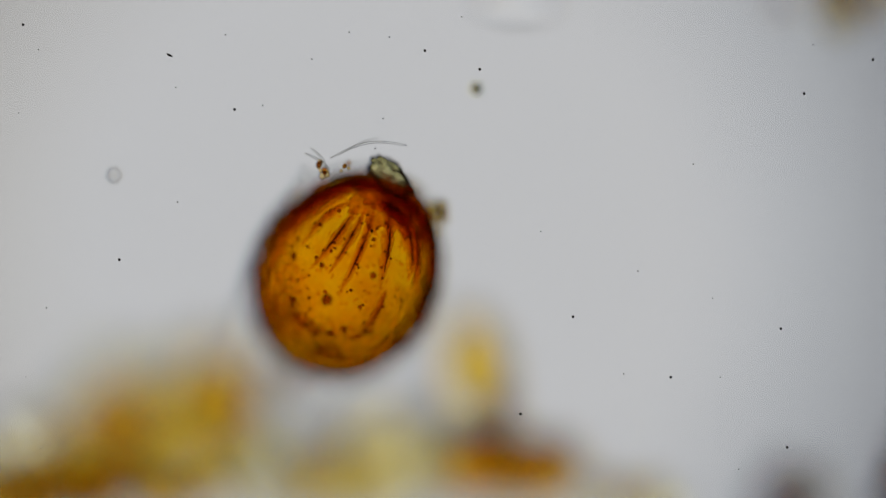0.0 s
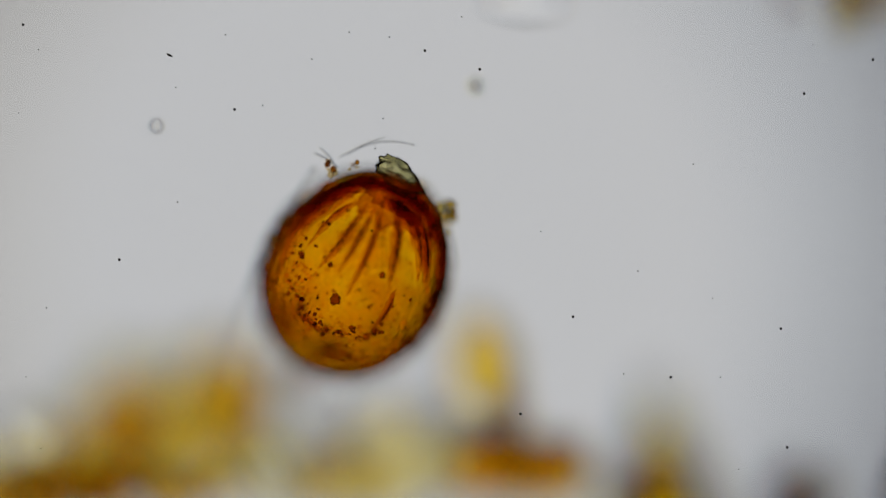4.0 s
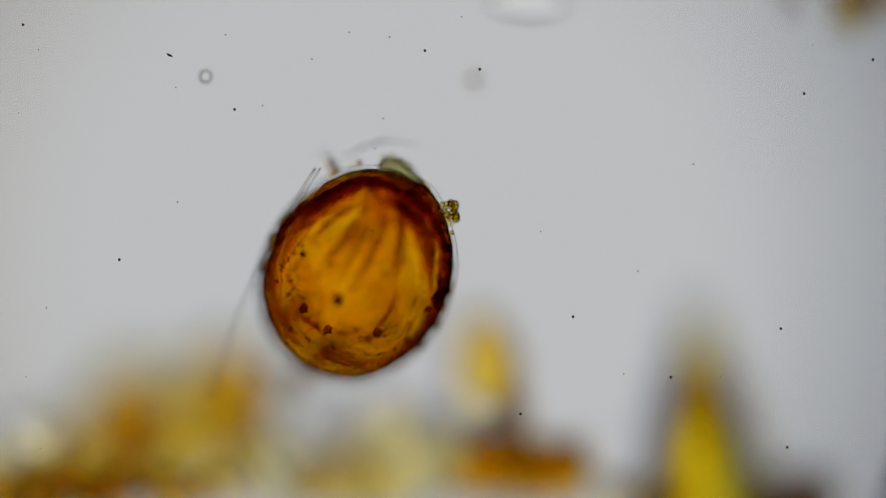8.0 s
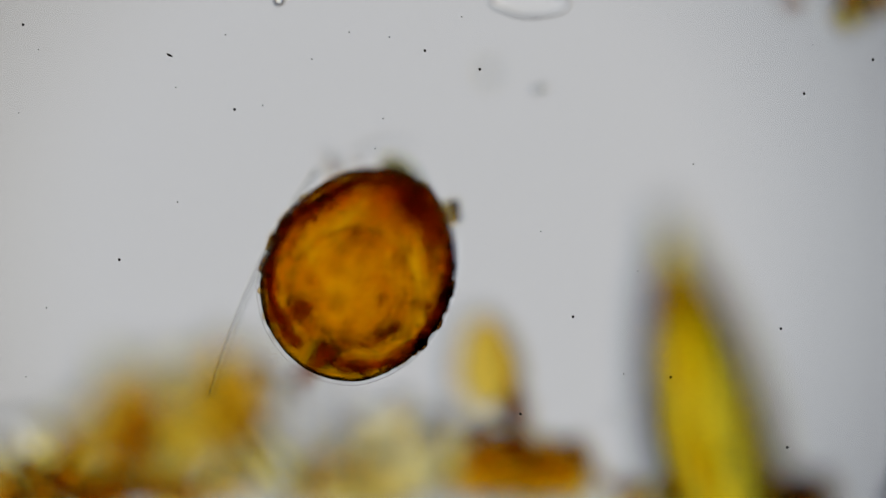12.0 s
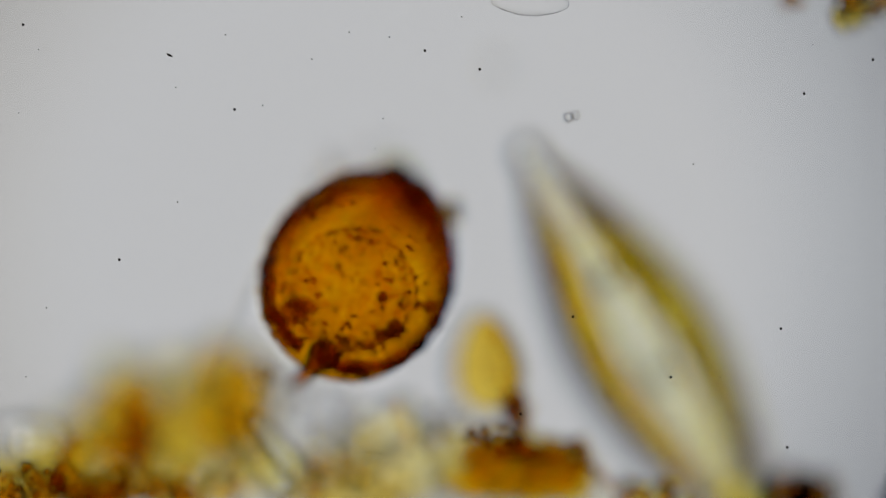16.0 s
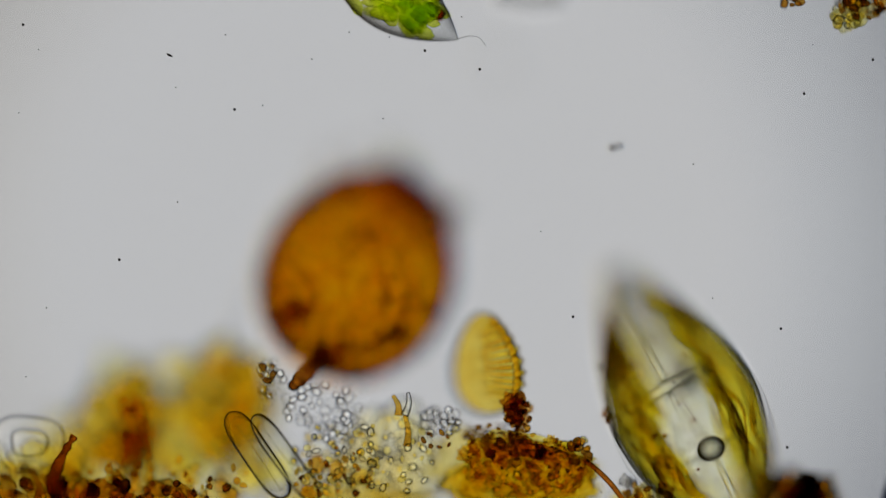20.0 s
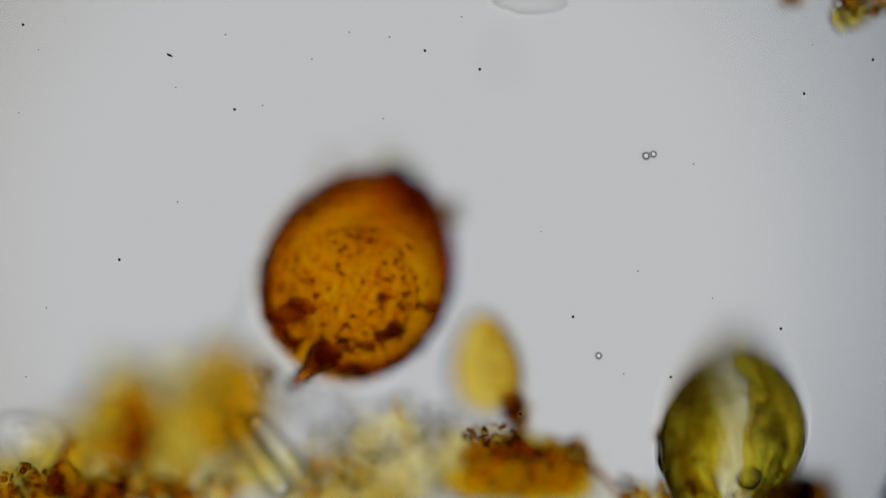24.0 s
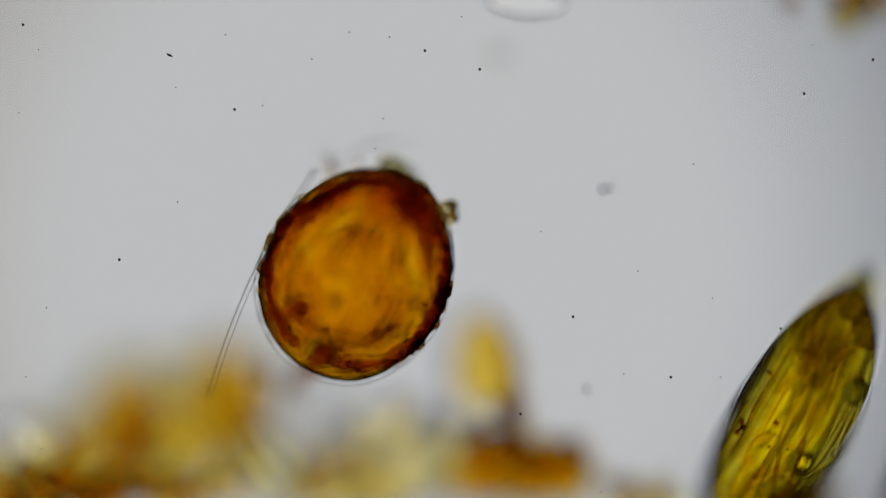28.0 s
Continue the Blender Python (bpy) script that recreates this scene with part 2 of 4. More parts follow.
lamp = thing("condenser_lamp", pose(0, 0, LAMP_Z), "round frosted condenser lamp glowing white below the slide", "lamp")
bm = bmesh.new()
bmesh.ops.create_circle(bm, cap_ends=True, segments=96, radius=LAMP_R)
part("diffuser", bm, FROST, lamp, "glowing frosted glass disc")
ring = []
for k in range(96):
    a = 2 * math.pi * k / 96
    for r, z in ((LAMP_R, -0.12), (LAMP_R + 0.16, -0.12), (LAMP_R + 0.16, 0.08), (LAMP_R + 0.025, 0.12), (LAMP_R, 0.04)):
        ring.append((r * math.cos(a), r * math.sin(a), z))
part("housing", mesh_of("housing", ring, [(5 * k + i, 5 * k + (i + 1) % 5, 5 * ((k + 1) % 96) + (i + 1) % 5, 5 * ((k + 1) % 96) + i)
                                          for k in range(96) for i in range(5)], False), METAL, lamp, "black metal ring")


def washer(r0, r1, thick, n=96):
    verts = [(r * math.cos(2 * math.pi * k / n), r * math.sin(2 * math.pi * k / n), z) for k in range(n)
             for r, z in ((r0, -thick), (r1, -thick), (r1, thick), (r0, thick))]
    return verts, [(4 * k + i, 4 * k + (i + 1) % 4, 4 * ((k + 1) % n) + (i + 1) % 4, 4 * ((k + 1) % n) + i) for k in range(n) for i in range(4)]


# the condenser lens between lamp and slide, in a metal rim
condenser = thing("condenser_lens", pose(-0.018, 0.0, LENS_Z), "clear biconvex glass condenser lens in a black rim", "lens")
edge = LENS_CURVE - math.sqrt(LENS_CURVE ** 2 - LENS_R ** 2)


def lens_skin(u, v):
    r = LENS_R * math.sin(math.pi * v)
    z = edge + 0.01 - (LENS_CURVE - math.sqrt(LENS_CURVE ** 2 - r * r))
    return Vector((math.cos(2 * math.pi * u) * r, math.sin(2 * math.pi * u) * r, z if v > 0.5 else -z))


part("glass", mesh_of("glass", *grid(96, 161, lens_skin)), LENS, condenser, "clear polished glass")
part("rim", mesh_of("rim", *washer(LENS_R + 0.001, LENS_R + 0.3, 0.03), False), METAL, condenser, "black metal rim")


# ---- the stalked brown shell ----
SHELL_HALF, SHELL_WIDE, SHELL_DEEP = 207 * P, 163 * P, 0.034
SHELL_POSE = Matrix.Translation(at(640, 481, 0)) @ pose(0, 0, 0, 0, 0, -28) @ pose(0, 0, 0, 32)  # the mouth tipped up


def shell_girth(s):
    return max(0.0, 1 - s * s) ** 0.46 * (1 - 0.10 * s - 0.05 * s * s)


def shell_skin(u, v, inset=0.0):
    """A place on the shell: u round its axis (a quarter turn is the upper side), v from foot to mouth."""
    s = -math.cos(math.pi * v)
    around = shell_girth(s)
    a = 2 * math.pi * u
    lump = noise.fractal(Vector((math.cos(a) * 1.6, s * 1.8, math.sin(a) * 1.6)), 0.8, 2.0, 4)
    grow = 1 + 0.035 * lump - inset
    if inset == 0.0:
        grow += 0.015 * noise.fractal(Vector((math.cos(a) * 7, s * 8, math.sin(a) * 7)), 0.7, 2.0, 3)
        grow += 0.0070 * noise.noise(Vector((math.cos(a) * 22, s * 26, math.sin(a) * 22))) + 0.0035 * noise.noise(Vector((math.cos(a) * 44, s * 50, math.sin(a) * 44)))
        if s < -0.45:  # knobbly foot
            grow += 0.05 * (-0.45 - s) * noise.noise(Vector((math.cos(a) * 4, s * 5, math.sin(a) * 4)))
    if s > 0.1:  # puckered towards the mouth
        grow += 0.09 * (s - 0.1) * (0.6 * math.cos(7 * a + 1.0) + 0.4 * math.cos(13 * a + 2.2)) * around
    y = s * SHELL_HALF * (1 - inset * 0.8)
    if s > 0.86:
        y -= (s - 0.86) * SHELL_HALF * 0.35
    return Vector((math.cos(a) * around * grow * SHELL_WIDE, y, math.sin(a) * around * grow * SHELL_DEEP))


def on_shell(px, py, side=1, inset=0.05):
    """The place on the shell, in its own space, over or under a grid place."""
    z = 25.0 * side
    for step in range(14):
        q = SHELL_POSE.inverted() @ at(px, py, z)
        s = max(-0.97, min(0.97, q.y / SHELL_HALF))
        c = max(-0.98, min(0.98, q.x / (shell_girth(s) * SHELL_WIDE)))
        p = shell_skin(side * math.acos(c) / (2 * math.pi), math.acos(-s) / math.pi, inset)
        z = 0.4 * z + 0.6 * (SHELL_POSE @ p).z * 1000
    return p


# folds of the upper side: start, end (grid steps), sideways bow, half width
FOLDS = [(655, 304, 500, 440, -26, 9.0), (648, 310, 548, 372, -12, 8.0), (704, 318, 792, 425, -16, 8.0), (712, 330, 776, 392, -8, 7.0),
         (645, 332, 492, 480, -32, 8.0), (650, 345, 545, 430, -8, 3.0), (660, 350, 566, 472, 5, 4.0), (675, 356, 604, 480, 4, 3.0),
         (690, 360, 622, 522, 5, 3.4), (716, 366, 700, 512, 4, 4.0), (736, 368, 752, 492, 6, 4.0), (752, 374, 768, 502, 5, 4.0),
         (712, 512, 668, 585, 4, 2.6), (530, 560, 580, 605, 6, 2.6), (762, 378, 692, 330, 6, 5.5), (776, 395, 772, 520, -5, 6.0)]


def brown_shell():
    root = thing("stalked_shell", SHELL_POSE, "amber brown egg-shaped wrinkled shell on a short stalk", "testate cell")
    va, fa = grid(400, 280, shell_skin, True)
    vb, fb = grid(120, 80, lambda u, v: shell_skin(u, v, 0.055 + 0.010 * noise.fractal(Vector((math.cos(6.283 * u) * 3, v * 9, math.sin(6.283 * u) * 3)), 0.8, 2.0, 3)))
    wall = part("shell_wall", mesh_of("shell_wall", va, fa), SHELL, root, "see-through amber shell wall")
    part("inner_skin", mesh_of("inner_skin", vb, fb), SKIN, wall, "amber inner skin of the wall")
    # unseen outer skin, bending light into a halo round the shell
    vs, fs = grid(96, 64, lambda u, v: shell_skin(u, v, -0.045), True)
    part("halo_skin", mesh_of("halo_skin", vs, fs), HALO, root, "thin colourless skin added for a bright halo")
    for x0, y0, x1, y1, sag, w in FOLDS:
        across = Vector((y1 - y0, x0 - x1, 0)).normalized() * sag
        for layer, wide in enumerate((2.2, 1.4, 0.8) if w > 5 else (2.6, 1.6, 0.9)):
            pts = [on_shell(p.x, p.y, 1, 0.06 - 0.012 * layer) for p in bend((x0, y0, 0), (x1, y1, 0), across, 22)][layer * 2:23 - layer * 3]
            part("fold", tube("fold", pts, lambda q: wide * w * P * (0.1 + 0.9 * math.sin(math.pi * q ** 0.8)) * (1 + 0.45 * noise.noise(Vector((q * 7, x0 * 0.1, layer))))),
                 FOLD, wall, "broad brown fold")
        if sag > 2:
            pts = [on_shell(p.x, p.y, 1, 0.02) for p in bend((x0, y0, 0), (x1, y1, 0), across, 26)][6:22]
            part("crease", tube("crease", pts, lambda q: w * P * 0.5 * math.sin(math.pi * (0.05 + 0.9 * q)) * (1 + 0.8 * noise.noise(Vector((q * 9, y0 * 0.1, 0))))), CREASE, wall, "thin dark crease")
    # ragged red-brown tubes added round the outline, for the darkness of the wall edge-on
    for turn, (deep, wide) in enumerate(((0.035, 8.5), (0.085, 8.0), (0.06, 5.5), (0.12, 6.0))):
        pts = []
        for i in range(121):
            a = 2 * math.pi * i / 120
            sa = -0.985 * math.cos(a)
            u = (0.0 if a < math.pi else 0.5) + 0.03 * noise.noise(Vector((math.cos(a) * 3, math.sin(a) * 3, turn * 5.0)))
            pts.append(shell_skin(u % 1.0, math.acos(-sa) / math.pi, deep + 0.02 * noise.noise(Vector((math.cos(a) * 6, math.sin(a) * 6, turn * 3.0)))))
        part("edge_shade", tube("edge_shade", pts, lambda q: wide * P * (1 + 0.55 * noise.fractal(Vector((math.cos(6.283 * q) * 8, math.sin(6.283 * q) * 8, turn)), 0.7, 2.0, 3)), 9), RIM, wall, "added red-brown band, darkening the wall where seen edge-on")
    # darker puckered collar round the mouth, in two layers
    for layer, (start, rag) in enumerate(((0.80, 0.045), (0.86, 0.03))):
        verts, faces = [], []
        for j in range(9):
            for i in range(128):
                a = 2 * math.pi * i / 128
                low = start + rag * 1.6 * noise.fractal(Vector((math.cos(a) * 2.2, math.sin(a) * 2.2, layer * 3.0)), 0.7, 2.0, 4)
                verts.append(shell_skin(i / 128, low + (0.982 - low) * j / 8, 0.03 + 0.03 * layer))
        for j in range(8):
            for i in range(128):
                faces.append((j * 128 + i, (j + 1) * 128 + i, (j + 1) * 128 + (i + 1) % 128, j * 128 + (i + 1) % 128))
        ob = part("collar", mesh_of("collar", verts, faces), NECK, root, "dark red-brown puckered collar")
        thick = ob.modifiers.new("thickness", "SOLIDIFY")
        thick.thickness = 0.001
    # olive lid over the mouth
    inv = SHELL_POSE.inverted()
    part("lid", blob("lid", (0.0102, 0.0050, 0.009), 3, 0.4, 1.8, 4), OLIVE, root, "olive green translucent lid",
         inv @ Matrix.Translation(at(714, 313, 25)) @ pose(0, 0, 0, 0, 0, -42))
    # the granular cell body inside
    part("cell_body", blob("cell_body", (106 * P, 108 * P, 0.010), 17, 0.07, 5.0, 5), BODY, root, "amber granular cell body", inv @ Matrix.Translation(at(626, 510, -20)) @ pose(0, 0, 0, 14, 0, 0))
    # grains on and in the body
    rnd = random.Random(4)
    base = [blob("grain", (1, 1, 1), k, 0.5, 1.7, 3) for k in range(3)]
    for k in range(60):
        s = rnd.choice((rnd.uniform(-0.8, -0.25), rnd.uniform(-0.75, 0.4)))
        p = shell_skin(rnd.uniform(0, 1), math.acos(-s) / math.pi, rnd.uniform(0.07, 0.14))
        part("grain", rnd.choice(base), PEBBLE if k % 4 else GRAIN, root, "", Matrix.Translation(p) @ pose(0, 0, 0, 0, 0, rnd.uniform(0, 360)) @
             Matrix.Diagonal((rnd.uniform(0.0004, 0.0011), rnd.uniform(0.0004, 0.0011), 0.0005, 1)))
    for px, py, z, r in ((601, 531, 27, 2.0), (592, 470, 30, 1.0), (683, 488, 30, 1.2), (655, 598, 22, 1.5), (541, 546, 16, 1.7), (583, 583, 16, 1.6),
                         (670, 588, 16, 1.8), (676, 524, -29, 1.9), (603, 470, -31, 1.0), (657, 428, -29, 1.2), (756, 537, -27, 2.2), (738, 535, -27, 1.3)):
        part("grain", base[0], GRAIN, root, "large dark grain", inv @ Matrix.Translation(at(px, py, z * 0.96)) @ Matrix.Scale(r * 0.001, 4))
    for k in range(260):
        a, r = rnd.uniform(0, 2 * math.pi), math.sqrt(rnd.random())
        p = on_shell(632 + math.cos(a) * r * 132, 490 + math.sin(a) * r * 150, 1, -0.002)
        part("pebble", base[k % 3], PEBBLE, wall, "", Matrix.Translation(p) @ Matrix.Diagonal((rnd.uniform(0.0003, 0.0009), rnd.uniform(0.0003, 0.0009), 0.0004, 1)))
    # a granular belt low on the upper face
    for k in range(90):
        a = math.radians(rnd.uniform(75, 215))
        r = rnd.gauss(1.0, 0.13)
        p = on_shell(622 + math.cos(a) * 100 * r, 492 + math.sin(a) * 96 * r, 1, 0.004)
        part("pebble", base[k % 3], PEBBLE, wall, "", Matrix.Translation(p) @ Matrix.Diagonal((rnd.uniform(0.0005, 0.0012), rnd.uniform(0.0004, 0.0010), 0.0005, 1)))
    # short wrinkles of the underside
    for k in range(30):
        a, r = rnd.uniform(0, 2 * math.pi), rnd.uniform(0.2, 1.0)
        px, py = 640 + math.cos(a) * r * 118, 492 + math.sin(a) * r * 128
        turn = a + math.pi / 2 + rnd.uniform(-0.5, 0.5)
        ln = rnd.uniform(8, 26) * (0.4 + r)
        q = Vector((math.cos(turn), math.sin(turn), 0)) * ln * 0.5
        pts = [on_shell(p.x, p.y, -1, 0.08) for p in bend(Vector((px, py, 0)) - q, Vector((px, py, 0)) + q, (rnd.uniform(-3, 3), rnd.uniform(-3, 3), 0), 6)]
        w = rnd.uniform(1.5, 3.6) * P * (0.6 + 0.7 * r)
        part("wrinkle", tube("wrinkle", pts, lambda e: w * (0.2 + 0.8 * math.sin(math.pi * e)), 6), FOLD if k % 4 else CREASE, wall, "brown wrinkle")
    for k in range(11):
        a = math.radians(-80 + 11 * k + rnd.uniform(-4, 4))
        l0, l1 = rnd.uniform(20, 45), rnd.uniform(80, 190)
        x0, y0 = 578 + math.sin(a + 0.5) * l0, 622 - math.cos(a + 0.5) * l0
        x1, y1 = 578 + math.sin(a + 0.5) * l1, 622 - math.cos(a + 0.5) * l1
        pts = [on_shell(p.x, p.y, -1, 0.04) for p in bend((x0, y0, 0), (x1, y1, 0), (rnd.uniform(-8, 8), rnd.uniform(-8, 8), 0), 14)]
        part("wrinkle", tube("wrinkle", pts, lambda e: 2.6 * P * (0.2 + 0.8 * math.sin(math.pi * e)) * (1 + 0.4 * math.sin(e * 31 + l1)), 6), FOLD, wall, "brown wrinkle")
    # ragged rings added where the focus cuts the shell's underside, and flakes on it
    for n, cx, cy, wx, wy, deep in ((58, 625, 511, 104, 106, -24), (72, 638, 484, 128, 142, -14)):
        for k in range(n):
            a = 2 * math.pi * (k + rnd.uniform(-0.35, 0.35)) / n
            rx, ry = wx + 5 * math.sin(3 * a + 1) + rnd.uniform(-4, 4), wy + 5 * math.sin(4 * a) + rnd.uniform(-4, 4)
            c = Vector((cx + math.cos(a) * rx, cy + math.sin(a) * ry, 0))
            turn = a + math.pi / 2 + rnd.uniform(-0.6, 0.6)
            q = Vector((math.cos(turn), math.sin(turn), 0)) * rnd.uniform(5, 12)
            z = deep + rnd.uniform(-4, 4)
            pts = [inv @ at(p.x, p.y, z) for p in bend(c - q, c + q, (math.cos(a) * rnd.uniform(-5, 5), math.sin(a) * rnd.uniform(-5, 5), 0), 8)]
            w = rnd.uniform(1.3, 3.4) * P
            part("section_fold", tube("section_fold", pts, lambda e: w * (0.25 + 0.75 * math.sin(math.pi * e)), 7), CREASE if k % 4 == 0 else FOLD, root, "ragged fold on the shell underside, drawn for its focus outline")
    for k in range(100):
        a, r = rnd.uniform(0, 2 * math.pi), math.sqrt(rnd.random())
        p = inv @ at(626 + math.cos(a) * r * 98, 512 + math.sin(a) * r * 98, -31 + 7 * r * r + rnd.uniform(-4, 2))
        part("scale_flake", base[k % 3], PEBBLE, root, "", Matrix.Translation(p) @ pose(0, 0, 0, 0, 0, rnd.uniform(0, 360)) @
             Matrix.Diagonal((rnd.uniform(0.0006, 0.0022), rnd.uniform(0.0004, 0.0011), 0.0004, 1)))
    for k in range(26):
        p = inv @ at(min(735, 645 + rnd.gauss(25, 42)), min(575, 520 + rnd.gauss(0, 32)), -35 + rnd.uniform(-3, 3))
        part("grain", base[k % 3], FOLD if k % 3 else GRAIN, root, "", Matrix.Translation(p) @ Matrix.Diagonal((rnd.uniform(0.0005, 0.0013), rnd.uniform(0.0005, 0.0012), 0.0006, 1)))
    # glassy scales of the underside, thickest above the stalk, and russet patches inside the edge
    for k in range(150):
        if k % 3 == 0:
            px, py = 612 + rnd.gauss(0, 40), 610 + rnd.gauss(0, 10)
        elif k % 3 == 1:
            px, py = 690 + rnd.gauss(0, 40), 545 + rnd.gauss(0, 34)
        else:
            a, r = rnd.uniform(0, 2 * math.pi), math.sqrt(rnd.random())
            px, py = 626 + math.cos(a) * r * 105, 505 + math.sin(a) * r * 108
        p = on_shell(px, py, -1, rnd.uniform(0.0, 0.07))
        part("scale_flake", base[k % 3], GLINT, root, "", Matrix.Translation(p) @ pose(0, 0, 0, rnd.uniform(-30, 30), rnd.uniform(-30, 30), rnd.uniform(0, 360)) @
             Matrix.Diagonal((rnd.uniform(0.0005, 0.0020), rnd.uniform(0.0004, 0.0009), 0.0006, 1)))
    for k in range(12):
        px, py = ((700, 596), (768, 376), (748, 345), (525, 555), (506, 500), (600, 342))[k % 6]
        p = on_shell(px + rnd.gauss(0, 12), py + rnd.gauss(0, 8), -1, 0.06)
        part("patch", base[k % 3], RUSSET, root, "russet patch inside the wall", Matrix.Translation(p) @ pose(0, 0, 0, 0, 0, rnd.uniform(0, 360)) @ Matrix.Diagonal((rnd.uniform(0.003, 0.007), rnd.uniform(0.002, 0.004), 0.001, 1)))
    # crumbs sunk in the edge of the foot, and dark scraps round the rim
    for k in range(90):
        sa = rnd.uniform(-0.96, 0.2) if k % 4 else rnd.uniform(0.2, 0.8)
        p = shell_skin(((0.5 if k % 2 else 0.0) + rnd.gauss(0, 0.05)) % 1.0, math.acos(-sa) / math.pi, rnd.uniform(0.03, 0.13))
        part("scrap", base[k % 3], RIM if k % 3 else CREASE, wall, "", Matrix.Translation(p) @ pose(0, 0, 0, 0, 0, rnd.uniform(0, 360)) @
             Matrix.Diagonal((rnd.uniform(0.0008, 0.0030), rnd.uniform(0.0006, 0.0016), 0.0008, 1)))
    # small knobs along the edge of the foot
    for k in range(84):
        sa = rnd.uniform(-0.97, 0.35)
        p = shell_skin((0.5 if k % 3 else 0.0) + rnd.uniform(-0.05, 0.05), math.acos(-sa) / math.pi, 0.004)
        part("knob", base[k % 3], SHELL, wall, "", Matrix.Translation(p) @ Matrix.Scale(rnd.uniform(0.0008, 0.0024), 4))
    # stalk down to the floc
    pts = [inv @ p for p in bend(at(578, 622, -26), at(518, 684, -60), (0.0006, 0.0006, 0.001), 24)]
    part("stalk", tube("stalk", pts, lambda q: (16 * (1 - q) ** 2 + 10 + 6 * noise.noise(Vector((q * 9, 0.3, 0))) + 1.5 * math.sin(q * 40)) * P, 16), STALK, root, "short rough red-brown stalk")
    for px, py, z in ((574, 590, -31), (608, 620, -31)):
        pts = [inv @ p for p in bend(at(566, 634, -32), at(px, py, z), (0.0004, 0, -0.0006), 12)]
        part("root", tube("root", pts, lambda q: (6 * (1 - q) + 3 + 1.4 * math.sin(q * 17 + px)) * P, 10), STALK, root, "red-brown root of the stalk")
    for k in range(9):
        p = inv @ at(586 + rnd.gauss(6, 14), 615 + rnd.gauss(0, 9), -36 + rnd.uniform(-6, 6))
        part("stalk_crumb", base[k % 3], STALK, root, "", Matrix.Translation(p) @ Matrix.Scale(rnd.uniform(0.0007, 0.0015), 4))
    # fine clear hairs and crumbs that cling to the mouth
    for a, b, sag, w in ((at(607, 280, 33), at(742, 258, 31), (0, 0.0035, 0), 2.2), (at(562, 272, 33), at(606, 300, 32), (0, 0.0008, 0), 2.5),
                         (at(572, 262, 32), at(600, 296, 32), (0.001, 0, 0), 2.0), (at(622, 275, 33), at(690, 244, 30), (0, 0.001, 0), 1.6)):
        part("hair", tube("hair", [inv @ p for p in bend(a, b, sag)], lambda q: w * P * (0.3 + 0.7 * math.sin(math.pi * (0.1 + 0.8 * q))), 6), CLEAR, root, "fine clear hair")
    for k in range(16):
        px, py = rnd.choice(((598, 292), (632, 288), (590, 285))) if k < 12 else (640, 290)
        part("crumb", base[k % 3], GRIT if k % 3 == 0 else BEAD, root, "", inv @ Matrix.Translation(at(px + rnd.gauss(0, 6), py + 8 + rnd.gauss(0, 5), 31 + rnd.gauss(0, 2))) @ Matrix.Scale(rnd.uniform(0.0006, 0.0014), 4))
    return root


def crumb_cluster():
    """Beads that cling to the shell's shoulder."""
    root = thing("bead_cluster", Matrix.Translation(at(795, 375, 13)), "small cluster of olive beads clinging to the shell", "granules")
    base = blob("bead", (1, 1, 1), 1, 0.12, 1.2, 2)
    rnd = random.Random(8)
    for k in range(26):
        p = at(786 + rnd.gauss(12, 9), 374 + rnd.gauss(0, 15), 13 + rnd.gauss(0, 2.5)) - at(795, 375, 13)
        part("bead", base, GRIT, root, "", Matrix.Translation(p) @ Matrix.Scale(rnd.uniform(4, 8) * P, 4))


def long_hair():
    root = thing("clear_filament", Matrix.Translation(at(420, 540, 2)), "long fine colourless filament curving from the shell", "filament")
    o = at(420, 540, 2)
    for off, w in ((0, 1.8), (9, 1.2)):
        pts = [p - o for p in bend(at(560 + off, 298, 12), at(368 + off, 705, -2), (-0.0035, 0.0022, 0), 24)]
        part("strand", tube("strand", pts, lambda q: w * P * (1.2 - 0.5 * q), 6), CLEAR, root)


def boat_section(a, power=2.4):
    c, d = math.cos(a), math.sin(a)
    r = (abs(c) ** power + abs(d) ** power) ** (-1 / power)
    return c * r, d * r


# ---- detritus ----
LUMPS = [[1.0, 0.8, 0.6], [1.0, 0.6, 0.5], [0.8, 1.0, 0.4], [1.0, 1.0, 0.7]]
PIECES = {}


def piece_mesh(name, material, k, rough, detail):
    key = (name, material.name, k, rough, detail)
    if key not in PIECES:
        PIECES[key] = blob(name, LUMPS[k % 4], k + 3, rough, 1.7, detail)
        PIECES[key].materials.append(material)
    return PIECES[key]


